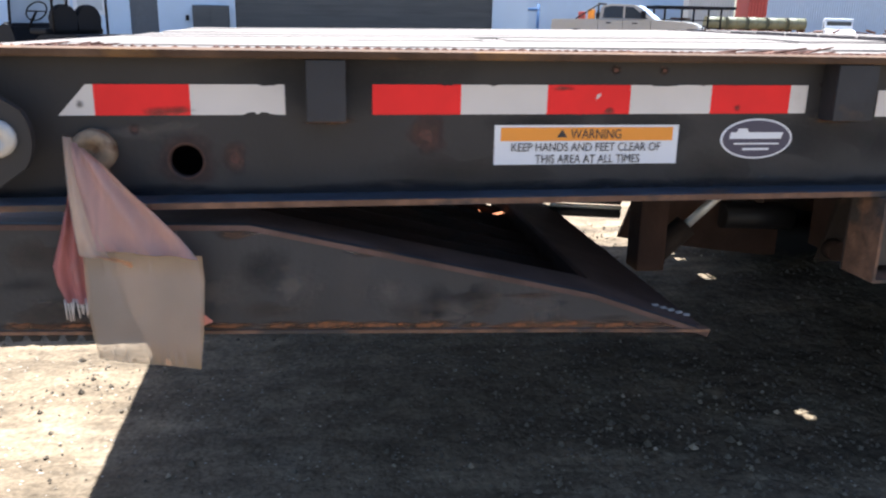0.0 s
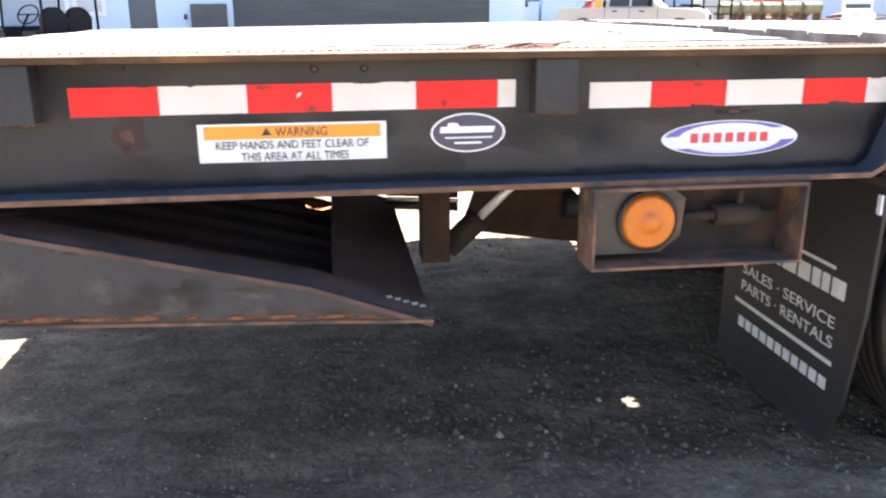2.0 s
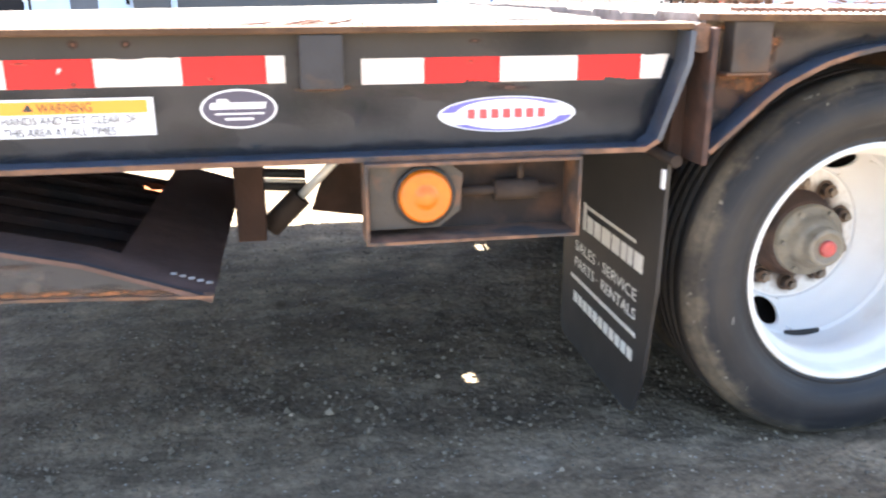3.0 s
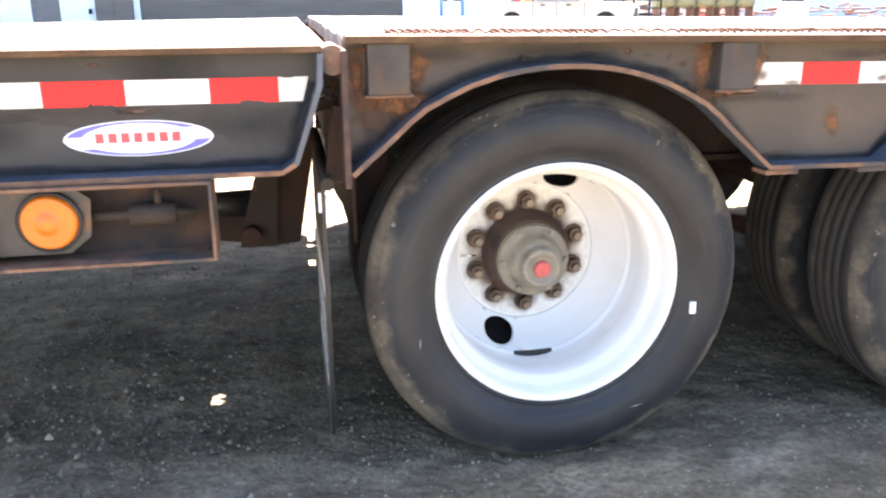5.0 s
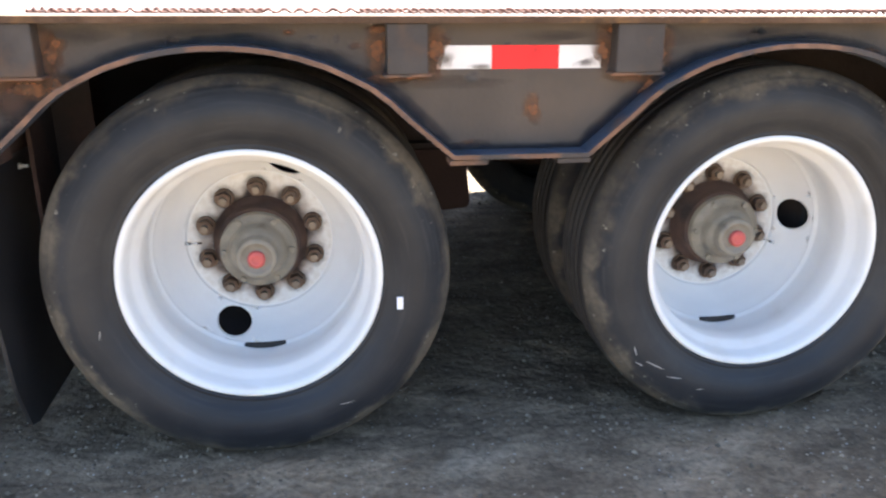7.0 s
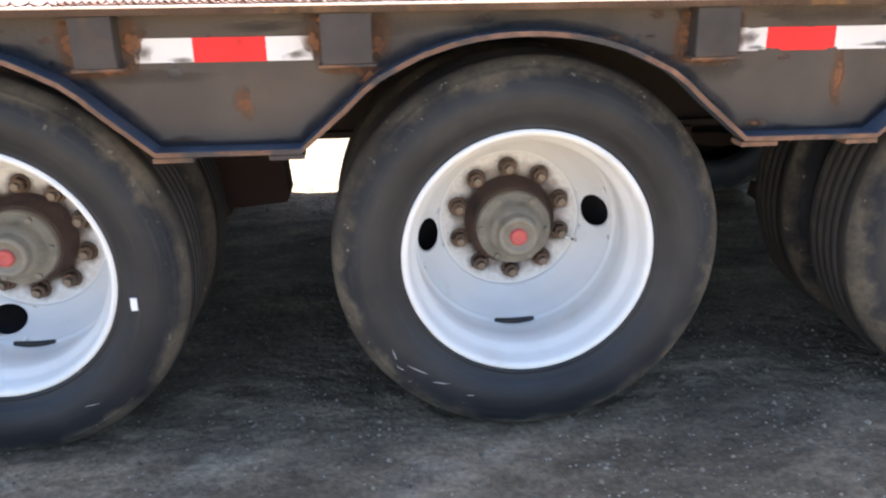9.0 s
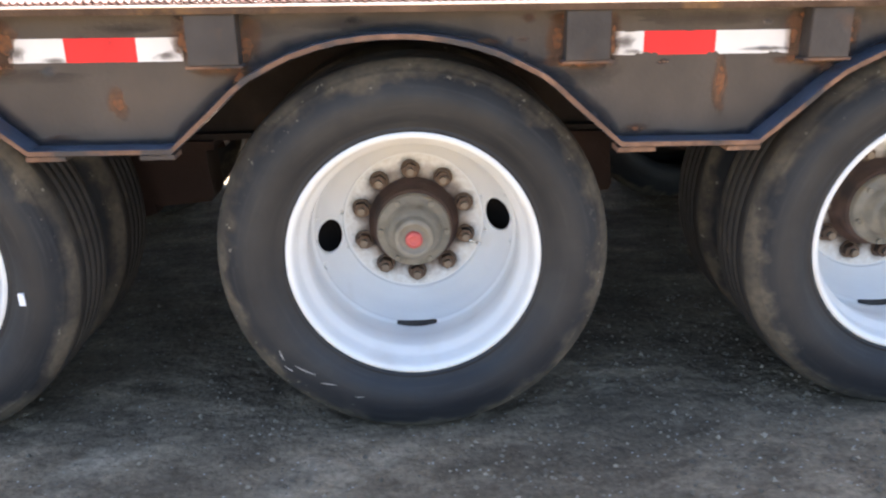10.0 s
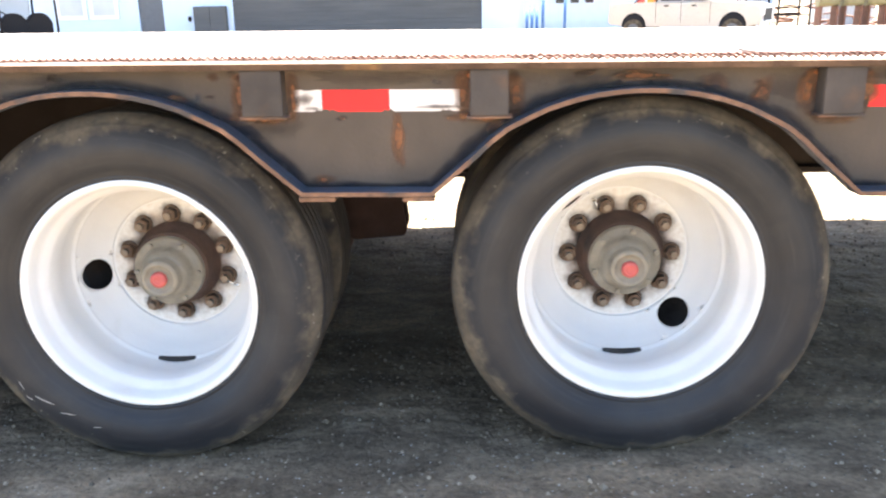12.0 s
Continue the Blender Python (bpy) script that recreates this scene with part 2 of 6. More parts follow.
def tyre_mat():
    """Black sidewall with scuffs in rings, a dried tan crust on the worn shoulder."""
    m = bpy.data.materials.new("tyre_rubber")
    m.use_nodes = True
    n, ln, put, op, mapped, speckle, mix = wire(m)
    b = n["Principled BSDF"]
    vec, r, a = turned_coords(n, ln, op)
    cb = n.new("ShaderNodeCombineXYZ")
    put(cb.inputs["X"], op("MULTIPLY", r, 55.0))
    put(cb.inputs["Y"], op("MULTIPLY", a, 1.3))
    rings = speckle(1.6, 5.0, cb.outputs["Vector"])
    broad, fine, mid = speckle(4.0, 4.0, vec), speckle(60.0, 6.0, vec), speckle(14.0, 6.0, vec)
    col = mix((0.0105, 0.0115, 0.0145), (0.0220, 0.0225, 0.0245), mapped(broad, 0.35, 0.68))
    col = mix(col, (0.034, 0.034, 0.035), op("MULTIPLY", mapped(rings, 0.54, 0.72), 0.45))
    # dry dust low on the wall by the rim and blown over patches
    col = mix(col, (0.040, 0.037, 0.033), op("MULTIPLY", mapped(mid, 0.48, 0.68), mapped(broad, 0.40, 0.60, 0.05, 0.55)))
    edge = op("ADD", r, op("ADD", op("MULTIPLY", op("SUBTRACT", mid, 0.5), 0.10), op("MULTIPLY", op("SUBTRACT", broad, 0.5), 0.055)))
    worn = mapped(edge, 0.416, 0.442)
    crust = mix((0.052, 0.045, 0.036), (0.120, 0.099, 0.071), mapped(speckle(7.0, 8.0, vec), 0.40, 0.66))
    col = mix(col, crust, op("MULTIPLY", worn, mapped(fine, 0.25, 0.6, 0.55, 1.0)))
    nick = op("MULTIPLY", mapped(speckle(58.0, 3.0, vec), 0.68, 0.73), mapped(edge, 0.400, 0.430))
    col = mix(col, (0.20, 0.18, 0.145), nick)
    put(b.inputs["Base Color"], col)
    put(b.inputs["Roughness"], op("ADD", mapped(mid, 0.3, 0.7, 0.46, 0.60), op("ADD", op("MULTIPLY", worn, 0.30), mapped(r, 0.385, 0.425, 0.0, 0.28))))
    b.inputs["Specular IOR Level"].default_value = 0.33
    bp = n.new("ShaderNodeBump")
    bp.inputs["Strength"].default_value, bp.inputs["Distance"].default_value = 0.38, 0.006
    put(bp.inputs["Height"], op("ADD", op("MULTIPLY", fine, 0.25), op("ADD", op("MULTIPLY", worn, op("MULTIPLY", mid, 1.2)), op("MULTIPLY", rings, 0.06))))
    ln.new(bp.outputs["Normal"], b.inputs["Normal"])
    return m


def bolt_face_mat():
    """White paint smeared with rust and grease towards the hub."""
    m = bpy.data.materials.new("greasy_bolt_face")
    m.use_nodes = True
    n, ln, put, op, mapped, speckle, mix = wire(m)
    b = n["Principled BSDF"]
    vec, r, a = turned_coords(n, ln, op)
    mid, fine = speckle(22.0, 6.0, vec), speckle(80.0, 5.0, vec)
    col = mix((0.72, 0.70, 0.66), (0.62, 0.58, 0.52), mapped(fine, 0.35, 0.65))
    near = op("ADD", r, op("MULTIPLY", op("SUBTRACT", mid, 0.5), 0.10))
    col = mix(col, (0.27, 0.19, 0.135), op("MULTIPLY", mapped(near, 0.160, 0.128), 0.7))
    col = mix(col, (0.055, 0.036, 0.026), op("MULTIPLY", mapped(near, 0.133, 0.112), 0.9))
    put(b.inputs["Base Color"], col)
    b.inputs["Roughness"].default_value = 0.5
    return m


def soft_mat(name, base, second, strength, rough=0.8, scale=22.0, ragged=1.25, from_uv=False):
    """A stain, rust bloom or painted shade that thins out raggedly towards its border."""
    m = bpy.data.materials.new(name)
    m.use_nodes = True
    n, ln, put, op, mapped, speckle, mix = wire(m)
    b = n["Principled BSDF"]
    co = n.new("ShaderNodeTexCoord")
    blot, fine = speckle(scale, 7.0, co.outputs["Object"]), speckle(scale * 4, 5.0, co.outputs["Object"])
    sp = n.new("ShaderNodeSeparateXYZ")
    if from_uv:
        ln.new(co.outputs["UV"], sp.inputs["Vector"])
        d = sp.outputs["Y"]
    else:
        ln.new(co.outputs["Generated"], sp.inputs["Vector"])
        u, v = (op("MULTIPLY", op("SUBTRACT", sp.outputs[k], 0.5), 2.0) for k in ("X", "Z"))
        d = op("SQRT", op("ADD", op("MULTIPLY", u, u), op("MULTIPLY", v, v)))
    d = op("ADD", d, op("MULTIPLY", op("SUBTRACT", blot, 0.5), ragged))
    put(b.inputs["Base Color"], mix(base, second, mapped(fine, 0.38, 0.64)))
    put(b.inputs["Alpha"], op("MULTIPLY", mapped(d, 1.0, 0.18), strength))
    b.inputs["Roughness"].default_value, b.inputs["Specular IOR Level"].default_value = rough, 0.25
    return m


M["tyre"] = tyre_mat()
M["rim_dirt"] = bolt_face_mat()
M["rust_soft"] = soft_mat("rust_bloom_thinning_out", (0.205, 0.086, 0.036), (0.090, 0.052, 0.032), 0.95)
M["rust_faint"] = soft_mat("faint_rust_bloom", (0.110, 0.058, 0.036), (0.066, 0.048, 0.038), 0.8)
M["grease_soft"] = soft_mat("brown_grease_smear", (0.085, 0.055, 0.036), (0.035, 0.024, 0.018), 0.75, rough=0.5, scale=60, ragged=0.9)
M["stud"] = mat("worn_stud_tip", (0.22, 0.175, 0.135), 0.45, metal=0.4, var=0.4, scale=60, bump=0.1)
M["cloud_dark"] = soft_mat("dark_cloudy_grime", (0.017, 0.018, 0.022), (0.024, 0.024, 0.026), 0.36, scale=9)
M["cloud_brown"] = soft_mat("brown_cloudy_dust", (0.080, 0.062, 0.047), (0.058, 0.048, 0.040), 0.45, scale=9)
M["tape_grime"] = soft_mat("grime_on_tape", (0.075, 0.058, 0.046), (0.16, 0.115, 0.085), 0.62, scale=40, ragged=1.5)
M["stain_soft"] = soft_mat("old_rust_stain", (0.115, 0.058, 0.046), (0.060, 0.042, 0.036), 0.95, scale=40, ragged=0.7)
M["scuff_soft"] = soft_mat("pale_scuff", (0.17, 0.155, 0.14), (0.09, 0.08, 0.072), 0.5, scale=50, ragged=1.6)
# shade beside the flanges, put into a navy colour
M["navy_soft"] = soft_mat("painted_navy_shade", (0.0045, 0.0062, 0.0125), (0.0075, 0.009, 0.015), 0.92, rough=0.5, scale=13, ragged=1.1, from_uv=True)


def ground_mat():
    m = mat("gravel_yard", (0.190, 0.143, 0.093), 0.95, var=0.34, scale=5.5, tint=(0.290, 0.238, 0.170), tint_amount=0.36, tint_scale=3.0, bump=0.0, sharp=0.3, spec=0.2)
    n, ln = m.node_tree.nodes, m.node_tree.links
    b = n["Principled BSDF"]
    src = b.inputs["Base Color"].links[0].from_socket
    co = n.new("ShaderNodeTexCoord")

    def noise_tex(s, d=6.0, stretch=None):
        t = n.new("ShaderNodeTexNoise")
        t.inputs["Scale"].default_value, t.inputs["Detail"].default_value = s, d
        if stretch:
            mp = n.new("ShaderNodeMapping")
            mp.inputs["Scale"].default_value = stretch
            ln.new(co.outputs["Object"], mp.inputs["Vector"])
            ln.new(mp.outputs["Vector"], t.inputs["Vector"])
        else:
            ln.new(co.outputs["Object"], t.inputs["Vector"])
        return t.outputs["Fac"]

    def mapped(v, lo, hi, a, c):
        r = n.new("ShaderNodeMapRange")
        for k, x in zip(("From Min", "From Max", "To Min", "To Max"), (lo, hi, a, c)):
            r.inputs[k].default_value = x
        ln.new(v, r.inputs["Value"])
        return r.outputs["Result"]

    def op(kind, a, c):
        x = n.new("ShaderNodeMath")
        x.operation = kind
        for sock, v in zip(x.inputs, (a, c)):
            if isinstance(v, float):
                sock.default_value = v
            else:
                ln.new(v, sock)
        return x.outputs["Value"]

    # damp tracks along the yard, dark crumbs and pale grit
    tracks = mapped(noise_tex(2.6, 6.0, (0.5, 1.9, 1)), 0.34, 0.66, 0.60, 1.20)
    tracks = op("MULTIPLY", tracks, mapped(noise_tex(13.0, 8.0, (0.7, 1.3, 1)), 0.32, 0.68, 0.76, 1.22))
    crumbs = mapped(noise_tex(60.0, 8.0), 0.32, 0.68, 0.74, 1.24)
    hs = n.new("ShaderNodeHueSaturation")
    ln.new(src, hs.inputs["Color"])
    ln.new(op("MULTIPLY", tracks, crumbs), hs.inputs["Value"])
    v = n.new("ShaderNodeTexVoronoi")
    v.inputs["Scale"].default_value = 110.0
    ln.new(co.outputs["Object"], v.inputs["Vector"])
    sp = n.new("ShaderNodeSeparateColor")
    ln.new(v.outputs["Color"], sp.inputs["Color"])
    pale = op("MULTIPLY", mapped(sp.outputs["Red"], 0.96, 0.97, 0.0, 1.0), mapped(v.outputs["Distance"], 0.25, 0.4, 1.0, 0.0))
    mx = n.new("ShaderNodeMix")
    mx.data_type = "RGBA"
    ln.new(pale, mx.inputs[0])
    ln.new(hs.outputs["Color"], mx.inputs[6])
    mx.inputs[7].default_value = (0.38, 0.35, 0.30, 1)
    ln.new(mx.outputs[2], b.inputs["Base Color"])
    h = op("ADD", op("MULTIPLY", v.outputs["Distance"], 0.10), op("ADD", op("MULTIPLY", noise_tex(34.0, 8.0), 0.8), op("MULTIPLY", noise_tex(8.0, 5.0), 2.4)))
    bp = n.new("ShaderNodeBump")
    bp.inputs["Strength"].default_value, bp.inputs["Distance"].default_value = 0.52, 0.03
    ln.new(h, bp.inputs["Height"])
    ln.new(bp.outputs["Normal"], b.inputs["Normal"])
    return m


M["ground"] = ground_mat()
M["stone"] = mat("loose_stone", (0.195, 0.156, 0.110), 0.8, var=0.3, scale=20, bump=0.3, per_object=0.0, spec=0.3)
_info = M["stone"].node_tree.nodes.new("ShaderNodeNewGeometry")
_hs = M["stone"].node_tree.nodes.new("ShaderNodeHueSaturation")
_b = M["stone"].node_tree.nodes["Principled BSDF"]
_src = _b.inputs["Base Color"].links[0].from_socket
_mr = M["stone"].node_tree.nodes.new("ShaderNodeMapRange")
_mr.inputs["To Min"].default_value, _mr.inputs["To Max"].default_value = 0.60, 1.75
_pw = M["stone"].node_tree.nodes.new("ShaderNodeMath")
_pw.operation = "POWER"
_pw.inputs[1].default_value = 4.0
M["stone"].node_tree.links.new(_info.outputs["Random Per Island"], _pw.inputs[0])
M["stone"].node_tree.links.new(_pw.outputs["Value"], _mr.inputs["Value"])
M["stone"].node_tree.links.new(_mr.outputs["Result"], _hs.inputs["Value"])
M["stone"].node_tree.links.new(_src, _hs.inputs["Color"])
M["stone"].node_tree.links.new(_hs.outputs["Color"], _b.inputs["Base Color"])
M["wall_white"] = mat("white_metal_wall", (0.56, 0.68, 0.83), 0.5, var=0.03, scale=3, bump=0.02)
M["wall_grey"] = mat("grey_slatted_door", (0.105, 0.108, 0.110), 0.7, var=0.2, scale=3, tint=(0.11, 0.11, 0.11), tint_amount=0.25, tint_scale=0.8, stretch=(0.3, 1, 4), per_object=0.06, spec=0.2)
M["door_grey"] = mat("dark_grey_door", (0.10, 0.11, 0.125), 0.5, var=0.1)
M["glass"] = mat("dark_glass", (0.03, 0.035, 0.04), 0.06, var=0.1, bump=0.0)
M["blue_paint"] = mat("blue_paint", (0.05, 0.13, 0.30), 0.5, var=0.2)
M["truck_tan"] = mat("champagne_car_paint", (0.47, 0.435, 0.385), 0.3, var=0.05, coat=0.5, bump=0.0)
M["truck_white"] = mat("white_car_paint", (0.75, 0.75, 0.75), 0.3, var=0.03, coat=0.5, bump=0.0)
M["plastic"] = mat("black_plastic", (0.009, 0.0095, 0.013), 0.6, var=0.2, spec=0.2)
M["olive"] = mat("olive_paint", (0.19, 0.185, 0.11), 0.6, var=0.2, scale=4, tint=RUST, tint_amount=0.15)
M["red_box"] = mat("red_container_paint", (0.42, 0.06, 0.045), 0.55, var=0.15, scale=3, tint=(0.30, 0.05, 0.04), tint_amount=0.2)
M["pale_blue"] = mat("pale_blue_panel", (0.42, 0.52, 0.66), 0.5, var=0.06, scale=2)
M["grey_box"] = mat("grey_container_paint", (0.45, 0.46, 0.46), 0.55, var=0.1, scale=2)
M["window_pane"] = mat("bright_window_pane", (0.50, 0.54, 0.58), 0.08, var=0.25, scale=1.2, bump=0.0)
M["rust_iron"] = mat("rusty_iron_stock", (0.13, 0.06, 0.04), 0.85, var=0.4, scale=5)


# ---- mesh helpers ----
def box(bm, x0, x1, y0, y1, z0, z1, bevel=0.0):
    vs = [bm.verts.new((x, y, z)) for z in (z0, z1) for y in (y0, y1) for x in (x0, x1)]
    fs = [bm.faces.new([vs[i] for i in q]) for q in ((0, 2, 3, 1), (4, 5, 7, 6), (0, 1, 5, 4), (2, 6, 7, 3), (0, 4, 6, 2), (1, 3, 7, 5))]
    if bevel:
        es = list({e for f in fs for e in f.edges})
        bmesh.ops.bevel(bm, geom=es, offset=bevel, segments=2, affect="EDGES", profile=0.6)


def prism(bm, pts, y0, y1):
    """A solid from an outline in x and z, between two values of y."""
    a = [bm.verts.new((x, y0, z)) for x, z in pts]
    b = [bm.verts.new((x, y1, z)) for x, z in pts]
    k = len(pts)
    bm.faces.new(a[::-1])
    bm.faces.new(b)
    for i in range(k):
        bm.faces.new((a[i], a[(i + 1) % k], b[(i + 1) % k], b[i]))


def prism_y(bm, pts, x0, x1):
    """A solid from an outline in y and z, between two values of x."""
    a = [bm.verts.new((x0, y, z)) for y, z in pts]
    b = [bm.verts.new((x1, y, z)) for y, z in pts]
    k = len(pts)
    bm.faces.new(a)
    bm.faces.new(b[::-1])
    for i in range(k):
        bm.faces.new((a[(i + 1) % k], a[i], b[i], b[(i + 1) % k]))


def band(bm, pts, y0, y1, t):
    """A plate of thickness t bent along a line in x and z, as wide as y0 to y1."""
    k = len(pts)
    nor = []
    for i in range(k):
        a, b = pts[max(0, i - 1)], pts[min(k - 1, i + 1)]
        d = Vector((b[0] - a[0], b[1] - a[1])).normalized()
        nor.append((-d.y, d.x))
    rows = []
    for (x, z), (nx, nz) in zip(pts, nor):
        rows.append([bm.verts.new(c) for c in ((x, y0, z), (x, y1, z), (x - nx * t, y1, z - nz * t), (x - nx * t, y0, z - nz * t))])
    for a, b in zip(rows, rows[1:]):
        for i in range(4):
            bm.faces.new((a[i], a[(i + 1) % 4], b[(i + 1) % 4], b[i]))
    bm.faces.new(rows[0][::-1])
    bm.faces.new(rows[-1])


def tube(bm, a, b, r, seg=12, r2=None):
    a, b = Vector(a), Vector(b)
    q = (b - a).to_track_quat("Z", "Y")
    ra, rb = [], []
    for i in range(seg):
        d = Vector((math.cos(2 * math.pi * i / seg), math.sin(2 * math.pi * i / seg), 0))
        ra.append(bm.verts.new(a + q @ (d * r)))
        rb.append(bm.verts.new(b + q @ (d * (r if r2 is None else r2))))
    bm.faces.new(ra[::-1])
    bm.faces.new(rb)
    for i in range(seg):
        f = bm.faces.new((ra[i], ra[(i + 1) % seg], rb[(i + 1) % seg], rb[i]))
        f.smooth = True


def lathe(bm, prof, seg=64, closed=False, wobble=None):
    """Turns a profile of (radius, y) about the y axis."""
    rings = []
    for r, y in prof:
        rings.append([bm.verts.new((r * math.cos(2 * math.pi * i / seg), y, r * math.sin(2 * math.pi * i / seg))) for i in range(seg)])
    pairs = list(zip(rings, rings[1:])) + ([(rings[-1], rings[0])] if closed else [])
    for a, b in pairs:
        for i in range(seg):
            f = bm.faces.new((a[i], b[i], b[(i + 1) % seg], a[(i + 1) % seg]))
            f.smooth = True
    return rings


def disc(bm, ring):
    bm.faces.new(ring)


def part(name, bm, material, parent=None, label=""):
    """One mesh object under its thing."""
    bmesh.ops.recalc_face_normals(bm, faces=bm.faces[:])
    me = bpy.data.meshes.new(name)
    bm.to_mesh(me)
    bm.free()
    for k in (material if isinstance(material, (list, tuple)) else [material]):
        me.materials.append(M[k])
    ob = new(name, me)
    if parent is not None:
        ob.parent = parent
    if label:
        ob["label"] = label
    return ob


def boxpart(name, dims, material, parent=None, label="", bevel=0.0):
    bm = bmesh.new()
    box(bm, *dims, bevel)
    return part(name, bm, material, parent, label)


def shared(name, me, parent, m):
    ob = new(name, me)
    ob.parent = parent
    ob.matrix_local = m
    return ob


def thing(name, label, category, group="", at=(0, 0, 0), rz=0.0, kind=""):
    e = new(name)
    e.matrix_world = pose(*at, 0, 0, rz)
    return tagged(e, label, category, group, kind)


def lettering(text, width, height, material, parent, m, label=""):
    """Letters of the built-in font, each a thin mesh, in a line of that width and height, reading along x, upright in z, facing -y."""
    cu = bpy.data.curves.new("letters", "FONT")
    cu.body, cu.size, cu.align_x, cu.align_y, cu.extrude = text, 1.0, "CENTER", "CENTER", 0.004
    tmp = new("letters", cu)
    dg = bpy.context.evaluated_depsgraph_get()
    me = bpy.data.meshes.new_from_object(tmp.evaluated_get(dg))
    bpy.data.objects.remove(tmp)
    co = np.empty(len(me.vertices) * 3)
    me.vertices.foreach_get("co", co)
    co = co.reshape(-1, 3)
    lo, hi = co.min(0), co.max(0)
    sx, sy = width / (hi[0] - lo[0]), height / (hi[1] - lo[1])
    me.transform(pose(0, 0, 0, 90) @ Matrix.Diagonal((sx, sy, 0.1, 1)) @ Matrix.Translation((-(lo[0] + hi[0]) / 2, -(lo[1] + hi[1]) / 2, 0)))
    whole = bmesh.new()
    whole.from_mesh(me)
    bmesh.ops.remove_doubles(whole, verts=whole.verts[:], dist=0.00002)
    left = set(whole.verts)
    for seed in whole.verts:
        if seed not in left:
            continue
        left.discard(seed)
        stack, faces = [seed], {}
        while stack:
            v = stack.pop()
            for f in v.link_faces:
                faces[f] = True
                for q in f.verts:
                    if q in left:
                        left.discard(q)
                        stack.append(q)
        bm, made = bmesh.new(), {}
        for f in faces:
            for v in f.verts:
                if v not in made:
                    made[v] = bm.verts.new(v.co)
            bm.faces.new([made[v] for v in f.verts])
        part("letter", bm, material, parent, label).matrix_local = m
    whole.free()
    bpy.data.meshes.remove(me)


def ellipse(cx, cz, rx, rz, n=48, a0=0.0, a1=2 * math.pi):
    full = abs(a1 - a0 - 2 * math.pi) < 1e-6
    k = n if full else n - 1
    return [(cx + rx * math.cos(a0 + (a1 - a0) * i / k), cz + rz * math.sin(a0 + (a1 - a0) * i / k)) for i in range(n)]


# ---- ground ----
def ground_z(x, y):
    far = min(1.0, max(0.0, (y - 14.0) / 14.0))
    z = -0.28 * far * far * (3 - 2 * far)
    low = min(1.0, max(0.0, (y - 33.0) / 14.0))
    z -= 1.02 * low * low * (3 - 2 * low)
    rough = 1.0 + 2.4 * max(0.0, 1 - abs(x + 1.1) / 0.9) * max(0.0, 1 - abs(y - 0.7) / 1.0)
    near = max(0.0, 1 - max(0.0, abs(y - 1) - 3) / 5)
    z += near * (0.012 * min(1.0, max(0.0, (x - 1.75) / 0.5)) - 0.006 * max(0.0, 1 - abs(x - 1.243) / 0.5))
    return z + near * (0.010 * noise.noise((x * 1.3, y * 1.3, 0)) + 0.005 * noise.noise((x * 6, y * 6, 3)) + rough * (0.008 * max(0.0, noise.noise((x * 15, y * 15, 5))) + 0.007 * max(0.0, noise.noise((x * 38, y * 38, 9)) - 0.08)))


